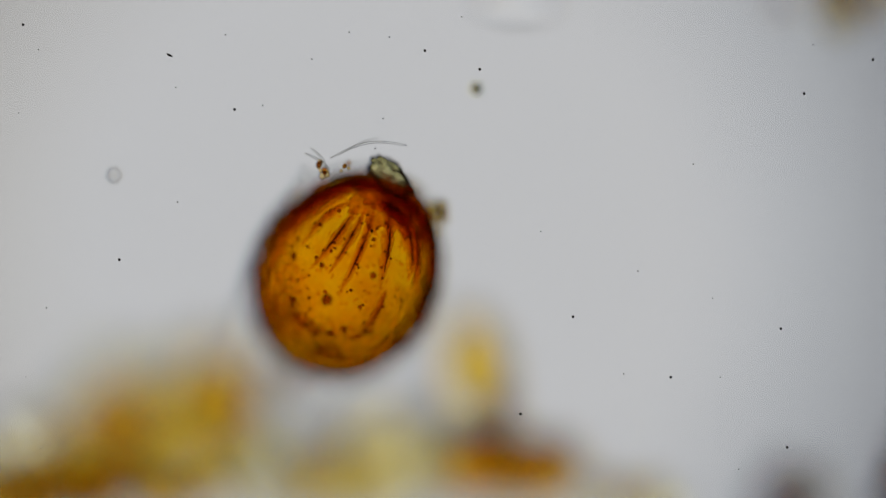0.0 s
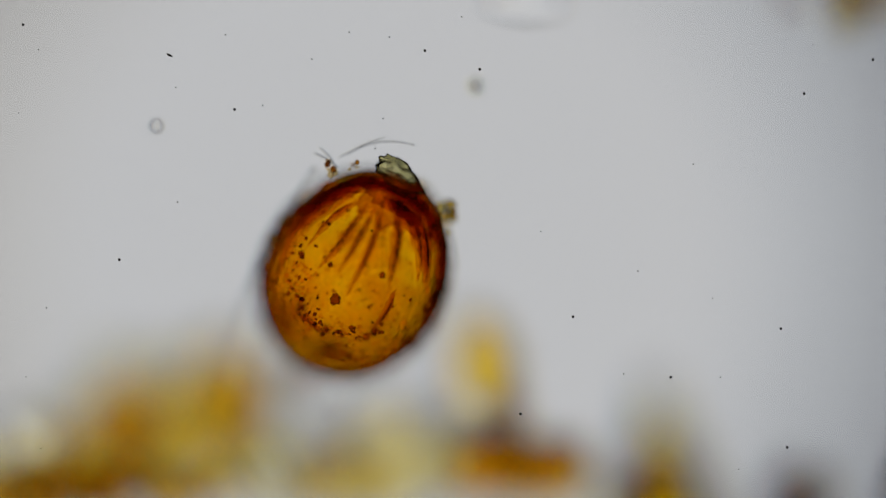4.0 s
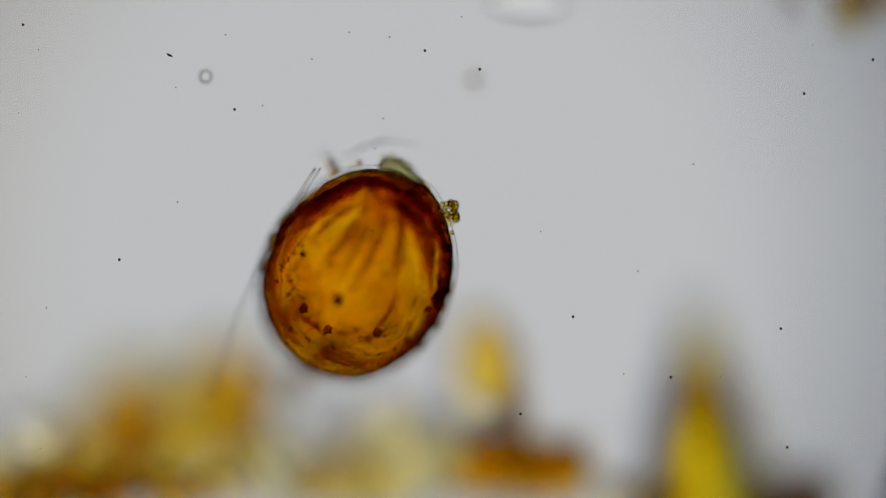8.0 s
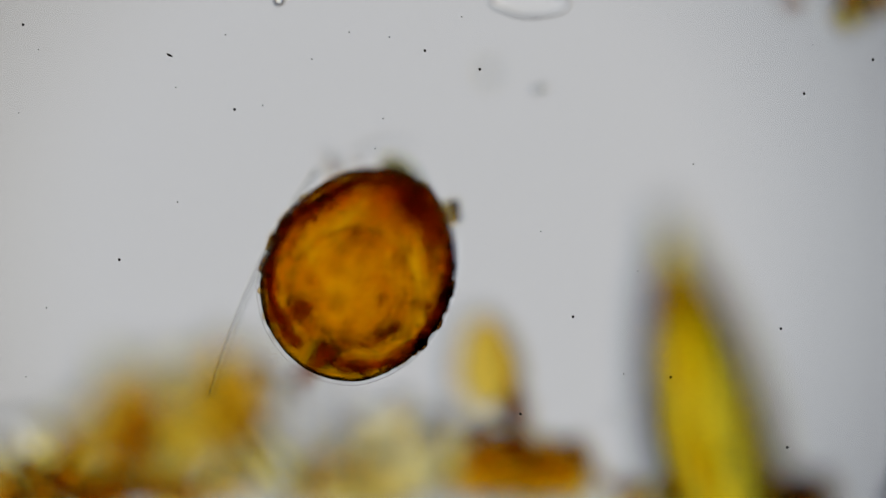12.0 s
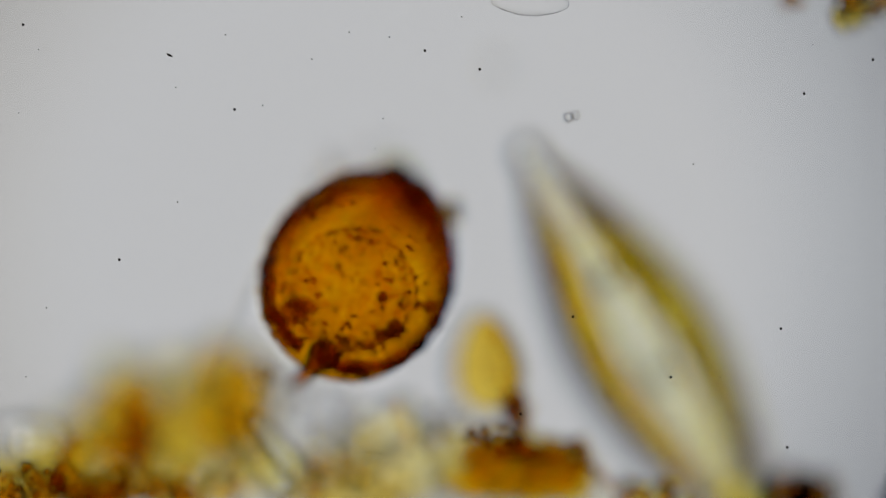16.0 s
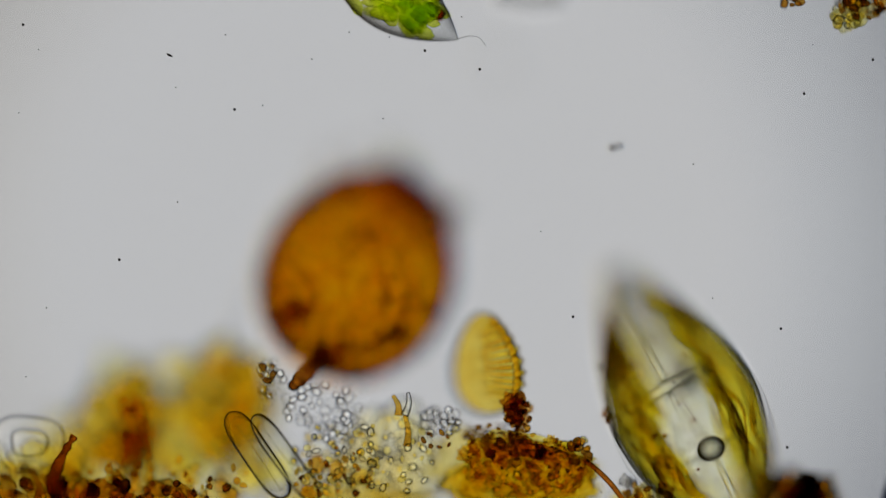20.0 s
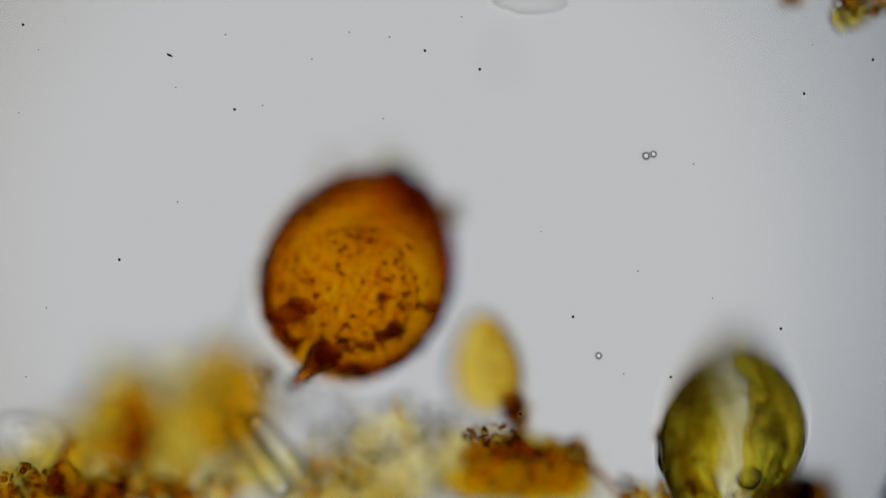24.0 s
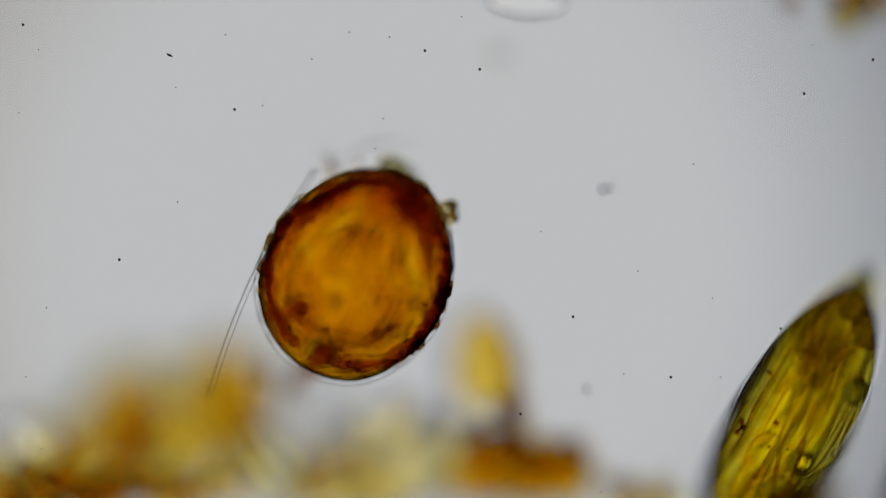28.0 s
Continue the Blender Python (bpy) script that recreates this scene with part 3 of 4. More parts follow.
def scatter(root, o, name, material, n, px, py, z, w, h, d, lo, hi, seed, rough=0.45, detail=3, flat=1.0, below=False):
    """Pieces strewn in an oval of half axes w, h (grid steps) and depth d (mm) under a thing."""
    rnd = random.Random(seed)
    placed = []
    for k in range(n):
        best = None
        for tries in range(5):  # keep the pieces apart from one another
            a, r = rnd.uniform(0, 2 * math.pi), math.sqrt(rnd.random())
            q = (math.cos(a) * r, math.sin(a) * r)
            gap = min([(q[0] - e[0]) ** 2 + (q[1] - e[1]) ** 2 for e in placed] or [9])
            if best is None or gap > best[0]:
                best = (gap, q)
        q = best[1]
        placed.append(q)
        s = rnd.uniform(lo, hi) * P
        zz = z + rnd.uniform(-d, d)
        zz = max(zz, SLIDE * 1000 + s * 600 * flat)
        p = at(px + q[0] * w, py + q[1] * h, zz) - o
        part(name, piece_mesh(name, material, rnd.randrange(4), rough, detail), material, root, "",
             Matrix.Translation(p) @ pose(0, 0, 0, rnd.uniform(-40, 40), rnd.uniform(-40, 40), rnd.uniform(0, 360)) @ Matrix.Diagonal((s, s, s * flat, 1)))


def clump(name, px, py, z, label, category, sets):
    o = at(px, py, z)
    root = thing(name, Matrix.Translation(o), label, category)
    for k, (nm, mat, n, x, y, zz, w, h, d, lo, hi, *more) in enumerate(sets):
        scatter(root, o, nm, mat, n, x, y, zz, w, h, d, lo, hi, int(px * 7 + py * 13 + k * 101), *more)
    return root


def plates(root, material, rows):
    """Broad thin irregular flakes: place and height, half width and height (grid steps), thickness (mm), turn, seed."""
    o = root.location / K
    for px, py, z, w, h, d, turn, seed in rows:
        part("plate", blob("plate", (w * P, h * P, d * 0.001), seed, 0.42, 2.1, 4), material, root, "", Matrix.Translation(at(px, py, z) - o) @ pose(0, 0, 0, 0, 0, turn))


def detritus():
    clump("detritus_clump", 60, 860, -60, "dark red-brown crumbly detritus lying on the slide", "detritus", [
        ("flake", RUST, 22, 70, 885, -50, 130, 45, 16, 16, 32), ("flake", DARK, 5, 60, 890, -58, 110, 40, 16, 14, 24),
        ("grain", RUST, 46, 60, 850, -36, 90, 26, 9, 4, 9, 0.3, 2), ("grain", DARK, 12, 50, 845, -34, 70, 20, 6, 4, 8, 0.3, 2),
        ("flake", AMBER, 16, 60, 850, -80, 110, 50, 15, 24, 40),
        ("flake", RUST, 14, 150, 876, -58, 190, 18, 6, 14, 26), ("grain", DARK, 22, 150, 870, -56, 200, 18, 5, 6, 12, 0.6, 3)])
    clump("detritus_clump", 260, 870, -80, "rust-brown matted detritus on the glass", "detritus", [
        ("flake", RUST, 16, 270, 880, -66, 150, 36, 14, 16, 32), ("flake", AMBER, 20, 290, 840, -102, 210, 66, 12, 28, 46),
        ("grain", DARK, 22, 280, 862, -58, 130, 32, 8, 4, 9, 0.3, 2), ("grain", RUST, 30, 300, 850, -60, 150, 40, 8, 4, 9, 0.3, 2)])
    lump = clump("detritus_clump", 225, 740, -108, "amber brown upright lump of detritus", "detritus", [
        ("flake", AMBER, 5, 222, 730, -110, 50, 80, 8, 24, 40), ("grain", RUST, 22, 235, 755, -66, 26, 60, 8, 4, 9, 0.3, 2), ("flake", RUST, 4, 240, 800, -90, 30, 40, 8, 16, 28)])
    plates(lump, AMBER, ((215, 735, -112, 62, 96, 4, 6, 1), (232, 745, -106, 48, 90, 4, -8, 2), (200, 760, -116, 70, 80, 4, 0, 3), (235, 720, -108, 44, 66, 3, 10, 4)))
    plates(lump, PLATE, ((230, 760, -82, 20, 58, 3, 6, 6), (205, 800, -86, 40, 30, 3, 0, 43)))
    o = at(225, 740, -108)
    scatter(lump, o, "crumb", GRIT, 26, 222, 735, -88, 58, 90, 12, 5, 13, 501, 0.4, 2)
    scatter(lump, o, "crumb", DARK, 12, 236, 770, -76, 26, 66, 8, 4, 10, 502, 0.4, 2)
    lump = clump("detritus_clump", 405, 710, -108, "golden amber lump of soft detritus", "detritus", [
        ("flake", AMBER, 6, 400, 705, -110, 66, 76, 8, 24, 42), ("flake", AMBER, 4, 440, 800, -96, 60, 50, 8, 22, 36), ("flake", YELLOW, 2, 405, 690, -108, 40, 50, 8, 26, 36)])
    plates(lump, AMBER, ((400, 710, -112, 84, 92, 4, 8, 7), (425, 725, -106, 50, 80, 4, -10, 8), (372, 755, -116, 66, 66, 4, 20, 9)))
    o = at(405, 710, -108)
    scatter(lump, o, "crumb", GRIT, 26, 405, 715, -90, 74, 84, 12, 5, 14, 503, 0.4, 2)
    scatter(lump, o, "crumb", RUST, 14, 395, 770, -84, 70, 60, 10, 5, 12, 504, 0.4, 2)
    plates(lump, PLATE, ((432, 700, -92, 24, 66, 3, -10, 45),))
    veil = clump("detritus_clump", 310, 690, -116, "faint grey-brown veil of detritus", "detritus", [("flake", AMBER, 4, 300, 690, -108, 40, 60, 5, 20, 36)])
    plates(veil, CREAM, ((285, 690, -112, 26, 60, 2, 5, 12),))
    plates(veil, AMBER, ((312, 775, -116, 60, 80, 4, 0, 15), (310, 770, -118, 90, 60, 4, 0, 14), (130, 800, -118, 70, 60, 4, 0, 16)))
    clump("detritus_clump", 600, 830, -62, "honey-coloured grainy detritus with clear beads", "detritus", [
        ("flake", CREAM, 8, 590, 840, -76, 90, 56, 10, 24, 44), ("flake", AMBER, 2, 590, 885, -86, 110, 30, 10, 22, 36),
        ("bead", HONEY, 20, 595, 820, -60, 72, 66, 6, 4.5, 9.5, 0.2, 2), ("bead", GLINT, 50, 590, 815, -65, 74, 64, 4, 4, 8, 0.3, 3), ("grain", DARK, 10, 590, 840, -57, 62, 50, 6, 3, 8, 0.6, 3), ("flake", RUST, 4, 580, 850, -66, 64, 40, 6, 12, 22), ("grain", RUST, 16, 590, 850, -56, 70, 40, 6, 4, 8, 0.6, 3), ("bead", BEAD, 24, 600, 820, -58, 76, 60, 6, 5, 10, 0.1, 2)])
    clump("bead_colony", 560, 715, -56, "cluster of colourless shining beads round the stalk foot", "granules", [
        ("bead", BEAD, 38, 568, 722, -65, 66, 42, 4, 6, 10, 0.10, 3), ("bead", BEAD, 12, 480, 670, -65, 24, 32, 4, 6, 10, 0.10, 3), ("grain", DARK, 5, 474, 660, -60, 14, 16, 4, 5, 10, 0.6, 3),
        ("bead", BEAD, 18, 610, 765, -65, 40, 28, 4, 5, 9, 0.12, 3)])
    pale = clump("detritus_clump", 695, 810, -72, "pale cream translucent flakes of detritus", "detritus", [
        ("flake", CREAM, 6, 695, 800, -74, 70, 60, 8, 22, 44), ("bead", HONEY, 34, 690, 800, -60, 75, 64, 6, 4, 9, 0.15, 2), ("bead", BEAD, 26, 690, 815, -62, 80, 60, 5, 5, 11, 0.15, 2)])
    plates(pale, CREAM, ((690, 800, -76, 80, 70, 4, 10, 21), (660, 850, -84, 90, 44, 4, -6, 22), (735, 840, -80, 60, 56, 4, 30, 23), (700, 770, -68, 46, 36, 2, 0, 24)))
    plates(pale, AMBER, ((620, 892, -92, 130, 34, 4, 0, 25),))
    clump("bead_colony", 785, 745, -56, "small heap of colourless beads on the detritus", "granules", [
        ("bead", BEAD, 24, 782, 745, -65, 34, 26, 4, 6, 10, 0.10, 3), ("grain", DARK, 8, 775, 780, -56, 26, 16, 4, 4, 8, 0.3, 2)])
    mat = clump("detritus_clump", 930, 810, -60, "golden amber mat of detritus with dark crumbs", "detritus", [
        ("flake", AMBER, 12, 925, 845, -68, 115, 46, 10, 20, 36, 0.5, 3, 0.4), ("flake", DARK, 5, 925, 796, -60, 85, 12, 4, 8, 16, 0.9, 4, 0.3), ("flake", PLATE, 9, 940, 840, -62, 105, 40, 6, 16, 30, 0.6, 4, 0.4), ("flake", RUST, 12, 920, 802, -58, 100, 16, 4, 9, 20, 0.8, 4, 0.3), ("flake", PLATE, 10, 930, 845, -60, 100, 34, 4, 8, 18, 0.8, 4, 0.3), ("bead", GLINT, 60, 925, 832, -65, 108, 50, 4, 4, 8, 0.3, 3), ("grain", DARK, 44, 880, 770, -46, 58, 18, 9, 3, 7, 0.75, 3), ("grain", RUST, 22, 930, 815, -57, 108, 48, 5, 3, 6, 0.9, 3), ("grain", DARK, 30, 950, 812, -57, 90, 40, 4, 2, 5, 0.9, 3), ("grain", HONEY, 30, 925, 826, -58, 104, 48, 5, 3, 7, 0.4, 3),
        ("grain", GRIT, 18, 975, 825, -57, 70, 36, 6, 4, 9, 0.6, 3), ("grain", DARK, 12, 1022, 800, -55, 20, 22, 5, 5, 10, 0.35, 2), ("grain", GRIT, 12, 1020, 795, -54, 24, 22, 5, 5, 9, 0.2, 2)])
    plates(mat, PLATE, ((930, 822, -60, 112, 52, 3, -6, 31), (870, 845, -68, 80, 44, 4, 8, 32), (1000, 845, -64, 56, 46, 3, -14, 33)))
    plates(mat, AMBER, ((930, 860, -80, 125, 50, 4, 0, 35), (830, 830, -82, 60, 60, 4, 0, 36)))
    plates(mat, PLATE, ((905, 792, -54, 60, 15, 2, -7, 37), (960, 800, -54, 50, 12, 2, -12, 38)))
    clump("detritus_crumb", 915, 728, -55, "dark brown crumb standing on the detritus mat", "detritus", [
        ("flake", NECK, 9, 914, 728, -57, 16, 24, 5, 10, 18, 0.6, 4), ("grain", DARK, 14, 922, 735, -55, 18, 28, 5, 4, 8, 0.7, 3), ("bead", GLINT, 10, 910, 730, -62, 14, 20, 4, 5, 8, 0.2, 3)])
    clump("detritus_crumb", 1150, 866, -52, "amber and black crumbs at the edge of the detritus", "detritus", [
        ("bead", BEAD, 8, 1108, 856, -50, 12, 14, 4, 6, 10, 0.06, 2), ("grain", DARK, 16, 1150, 872, -52, 45, 20, 8, 5, 12, 0.35, 2),
        ("grain", HONEY, 16, 1165, 868, -52, 45, 16, 6, 5, 10, 0.15, 2), ("flake", AMBER, 8, 1150, 900, -65, 70, 26, 10, 18, 30)])
    clump("detritus_clump", 1425, 880, -76, "black opaque lump of detritus on the glass", "detritus", [
        ("flake", DARK, 14, 1424, 886, -78, 42, 34, 10, 24, 42), ("flake", RUST, 6, 1440, 880, -66, 40, 30, 6, 12, 24)])
    # unseen lump, added so its blur darkens the lower right edge
    clump("detritus_clump", 1625, 830, -80, "dark lump added beyond the field's edge to darken it", "detritus", [
        ("flake", DARK, 10, 1625, 830, -80, 34, 70, 10, 24, 40)])
    clump("detritus_clump", 1520, 10, -52, "brown and golden crumbs in a loose heap", "detritus", [
        ("grain", DARK, 22, 1530, 6, -52, 50, 26, 7, 5, 11, 0.35, 2), ("bead", HONEY, 26, 1500, 24, -53, 30, 26, 5, 6, 13, 0.08, 2),
        ("flake", RUST, 5, 1550, -20, -60, 60, 26, 10, 16, 28), ("bead", BEAD, 14, 1505, 26, -52, 40, 24, 5, 5, 11, 0.1, 2), ("grain", DARK, 8, 1400, 0, -55, 22, 10, 5, 5, 10, 0.35, 2),
        ("flake", AMBER, 4, 1525, 20, -62, 30, 20, 5, 12, 20)])
    o = at(938, 4, -24)
    flake = thing("pale_flake", Matrix.Translation(o) @ pose(0, 0, 0, 0, 0, -3), "colourless oblong flake drifting in the water", "flake")
    part("body", blob("body", (66 * P, 24 * P, 9 * P), 12, 0.1, 1.3, 4), FAINT, flake)
    # fibre, hooks and dark rods
    o = at(1070, 850, -55)
    fib = thing("brown_fibre", Matrix.Translation(o), "thin brown fibre sticking out of the detritus", "fibre")
    part("strand", tube("strand", [p - o for p in bend(at(1036, 815, -55), at(1115, 905, -56), (0.001, 0.001, 0))], lambda q: 5 * P, 8), STALK, fib)
    for x0, y0, x1, y1, mat, label in ((695, 700, 705, 735, RUST, "short brown bristle on the detritus"), (722, 695, 716, 735, CLEAR, "short colourless bristle on the detritus"),
                                       (716, 735, 720, 790, RUST, "brown bristle stem in the detritus")):
        o = at(x0, y0, -56)
        b = thing("bristle", Matrix.Translation(o), label, "bristle")
        part("strand", tube("strand", [p - o for p in bend(at(x0, y0, -56), at(x1, y1, -57), (0.001, 0, 0), 8)], lambda q: (3.5 + 4 * q) * P, 8), mat, b)
    for x0, y0, x1, y1, r in ((234, 872, 246, 712, 10), (206, 862, 222, 762, 8), (264, 856, 254, 742, 6)):
        o = at(x0, y0, -60)
        stem = thing("brown_twig", Matrix.Translation(o), "rough brown upright twig in the detritus lump", "twig")
        pts = [p - o for p in bend(at(x0, y0, -66), at(x1, y1, -72), (0.0012, 0, 0), 30)]
        part("strand", tube("strand", pts, lambda q: r * P * (1.1 - 0.3 * q) * (1 + 0.9 * noise.fractal(Vector((q * 12, x0 * 0.1, 0)), 0.7, 2.0, 3)), 12), RUST, stem)
    o = at(112, 820, -52)
    rod = thing("brown_rod", Matrix.Translation(o), "curved dark brown rod beside the clear cell", "rod")
    part("strand", tube("strand", [p - o for p in bend(at(132, 772, -54), at(88, 875, -56), (-0.001, 0.0012, 0), 30)], lambda q: (6 + 6 * q) * (1 + 0.6 * noise.fractal(Vector((q * 10, 0.7, 0)), 0.7, 2.0, 3)) * P, 12), STALK, rod)


def ring_cell():
    """A clear four-cornered cell with a thick bright wall."""
    o = at(50, 784, -66)
    root = thing("clear_cell", Matrix.Translation(o), "colourless rounded square cell with a bright centre", "algal cell")
    def skin(u, v, w, h, d):
        lat, a = math.pi * (v - 0.5), 2 * math.pi * u + 0.3
        c, e = boat_section(a, 2.7)
        r = max(0.0, math.cos(lat)) ** 0.6 * (1 + 0.04 * math.sin(3 * a + 1))
        return Vector((c * r * w * P, e * r * h * P, math.sin(lat) * d))
    for name, w, h, d, mat, label in (("wall", 60, 48, 0.008, THIN, "clear thick wall"), ("core", 32, 24, 0.006, THIN, "bright core")):
        va, fa = grid(56, 40, lambda u, v: skin(u, v, w, h, d))
        part(name, mesh_of(name, va, fa), mat, root, label)


def rod_diatom(px, py, z, turn, half, wide, label):
    root = thing("rod_diatom", Matrix.Translation(at(px, py, z)) @ pose(0, 0, 0, 8, 0, turn), label, "diatom", "rod diatoms in the detritus")
    def skin(u, v):
        s = -math.cos(math.pi * v)
        w = max(0.0, 1 - abs(s) ** 5) ** 0.5
        a = 2 * math.pi * u
        return Vector((math.cos(a) * w * wide * P, s * half * P, math.sin(a) * w * wide * P * 0.8))
    va, fa = grid(32, 40, skin, True)
    part("frustule", mesh_of("frustule", va, fa), FRUSTULE, root, "clear glassy wall")
    vb, fb = grid(28, 36, lambda u, v: skin(u, v) * 0.84)
    part("inner_wall", mesh_of("inner_wall", vb, fb), SOFT, root, "clear inner face of the wall")
    part("midline", tube("midline", [(0, -half * 0.8 * P, wide * 0.8 * P), (0, 0, wide * 0.82 * P), (0, half * 0.8 * P, wide * 0.8 * P)], lambda q: 1.5 * P, 6), SOFT, root)


def scalloped_cell():
    """Yellow oval cell with a row of beads along its rim."""
    o = at(862, 645, -76)
    root = thing("scalloped_cell", Matrix.Translation(o) @ pose(0, 0, 0, 0, -50, 6), "yellow oval cell with a scalloped beaded rim", "algal cell")
    def skin(u, v):
        s = -math.cos(math.pi * v)
        a = 2 * math.pi * u
        w = max(0.0, 1 - s * s) ** 0.5 * (1 - 0.22 * s)
        c = math.cos(a)
        edge = 1 + 0.06 * math.cos(26 * math.asin(max(-1, min(1, s)))) * max(0, c) ** 3
        return Vector((c * w * 88 * P * edge, s * 92 * P, math.sin(a) * w * 0.008 * (1 + 0.12 * math.cos(26 * math.asin(max(-1, min(1, s)))) * max(0, c))))
    va, fa = grid(64, 160, skin, True)
    part("body", mesh_of("body", va, fa), YELLOW, root, "yellow see-through body")
    bead = blob("rim_bead", (1, 1, 0.8), 2, 0.1, 1, 2)
    for k in range(14):
        b = -0.85 + 1.9 * k / 13
        s = math.sin(b)
        w = math.cos(b) * (1 - 0.22 * s)
        part("rim_bead", bead, YELLOW, root, "", Matrix.Translation((w * 86 * P, s * 90 * P, 0.001)) @ Matrix.Scale(9 * P, 4))
        pts = [Vector((w * f * 86 * P, s * (0.55 + 0.45 * f) * 90 * P, (0.0015 + 0.0065 * math.sqrt(1 - f * f)) * math.cos(b))) for f in np.linspace(0.97, 0.35, 8)]
        part("rib", tube("rib", pts, lambda q: 4.2 * P * (1 - 0.6 * q), 6), PLATE, root, "darker yellow rib")


# ---- the boat-shaped diatom ----
BOAT_HALF, BOAT_WIDE, BOAT_DEEP = 450 * P, 131 * P, 98 * P


def boat_width(s):
    w = 1 - abs(s) ** 1.7
    if abs(s) > 0.84:  # blunt round tip
        w = max(w, 0.23 * math.sqrt(max(0.0, 1 - ((abs(s) - 0.84) / 0.16) ** 4)))
    return w


def boat_place(s, a, scale=1.0, flute=0.0):
    c, d = boat_section(a)
    w = boat_width(s) * scale
    thick = max(w, scale * 0.34 * math.sqrt(max(0.0, 1 - s ** 8)), scale * (1 - abs(s) ** 2.4))
    ridge = 1 + flute * 0.016 * (math.cos(22 * a + 2.0 * math.sin(5 * s)) + 0.6 * math.cos(9 * a + 3 * s)) * min(1.0, 1.4 * (1 - abs(s))) * abs(c) ** 0.5
    return Vector((c * w * ridge * BOAT_WIDE, s * BOAT_HALF, d * thick * ridge * BOAT_DEEP))


def boat_diatom():
    root = thing("boat_diatom", pose(0, 0, -0.05), "golden boat-shaped diatom with a clear glassy wall", "diatom")
    va, fa = grid(160, 130, lambda u, v: boat_place(-math.cos(math.pi * v) if 0 < v < 1 else (-1 if v == 0 else 1), 2 * math.pi * u, 1.0, 1.0), True)
    wall = part("frustule", mesh_of("frustule", va, fa), FRUSTULE, root, "clear glassy silica wall")
    vs, fs = grid(64, 100, lambda u, v: boat_place(-0.975 * math.cos(math.pi * v), 2 * math.pi * u, 0.95 if 0 < v < 1 else 0.0))
    part("inner_wall", mesh_of("inner_wall", vs, fs), LINING, wall, "clear inner face of the wall")
    # the same added skin, for a halo along the diatom's outline
    vs, fs = grid(64, 100, lambda u, v: boat_place(-math.cos(math.pi * v), 2 * math.pi * u, 1.06 if 0 < v < 1 else 0.0), True)
    part("halo_skin", mesh_of("halo_skin", vs, fs), HALO, root, "thin colourless skin added for a bright halo")
    for sgn in (-1, 1):
        # a golden plate along each side, a crescent in section
        ring_n, along = 28, 60
        verts, faces = [], []
        for j in range(along + 1):
            s = -0.86 + 1.78 * j / along
            end = math.sin(math.pi * min(1, max(0, j / along))) ** 0.35
            reach = (0.98 + 0.54 * max(0.0, min(1.0, (abs(s) - 0.15) / 0.5))) * end + 0.03 + 0.06 * noise.noise(Vector((s * 6, sgn * 2.0, 0)))
            for i in range(ring_n):
                half = ring_n // 2
                if i < half:
                    a, k = -reach + 2 * reach * i / (half - 1), 0.93
                else:
                    a, k = reach - 2 * reach * (i - half) / (half - 1), 0.93 - 0.42 * end * math.cos((i - half - (half - 1) / 2) / half * 2.6)
                    k += 0.14 * noise.noise(Vector((s * 9, a * 3, sgn * 5.0)))
                p = boat_place(s, a, max(0.2, k))
                verts.append(Vector((p.x * sgn, p.y, p.z)))
        for j in range(along):
            for i in range(ring_n):
                a, b = j * ring_n, (j + 1) * ring_n
                faces.append((a + i, a + (i + 1) % ring_n, b + (i + 1) % ring_n, b + i))
        faces += [tuple(range(ring_n)), tuple(range(along * ring_n, (along + 1) * ring_n))]
        bm = bmesh.new()
        bm.from_mesh(mesh_of("chloroplast", verts, faces))
        bmesh.ops.recalc_face_normals(bm, faces=bm.faces)
        part("chloroplast", bm, GOLD, root, "golden yellow chloroplast plate")
    va, fa = grid(40, 60, lambda u, v: boat_place(-0.06 - 0.66 * math.cos(math.pi * v), 2 * math.pi * u, 0.60 * math.sin(math.pi * v) if 0 < v < 1 else 0.0), True)
    part("plasma", mesh_of("plasma", va, fa), PLASMA, root, "pale yellow plasma between the plates")
    lobe = [blob("lobe", (0.7, 3.4, 0.6), k + 20, 0.4, 1.5, 3) for k in range(3)]
    rnd = random.Random(33)
    for k in range(16):
        p = boat_place(rnd.uniform(-0.55, 0.55), rnd.choice((0, math.pi)) + rnd.uniform(-0.5, 0.5), rnd.uniform(0.42, 0.66))
        part("lobe", lobe[k % 3], GOLD, root, "", Matrix.Translation(p) @ pose(0, 0, 0, rnd.uniform(-30, 30), 0, rnd.uniform(-20, 20)) @ Matrix.Scale(rnd.uniform(10, 18) * P, 4))
    # the plates are thickest towards both ends
    knot = blob("end_lobe", (8 * P, 62 * P, 26 * P), 31, 0.3, 1.4, 3)
    for end in (-1, 1):
        for sgn in (-1, 1):
            for s0, lift in ((0.58, 0.4), (0.68, -0.3)):
                p = boat_place(end * s0, lift, 0.8)
                part("end_lobe", knot, BRONZE, root, "dark olive end of the chloroplast", Matrix.Translation((p.x * sgn, p.y, p.z)) @ pose(0, 0, 0, 0, 0, end * sgn * 18))
    va, fa = grid(28, 24, lambda u, v: boat_place(-0.80 + 0.15 * math.cos(math.pi * v), 2 * math.pi * u, 0.88 * math.sin(math.pi * v) if 0 < v < 1 else 0.0))
    part("end_plug", mesh_of("end_plug", va, fa), GOLD, root, "golden mass at the far end")
    pole = blob("pole_nodule", (1, 1.1, 1), 0, 0.03, 1, 3)
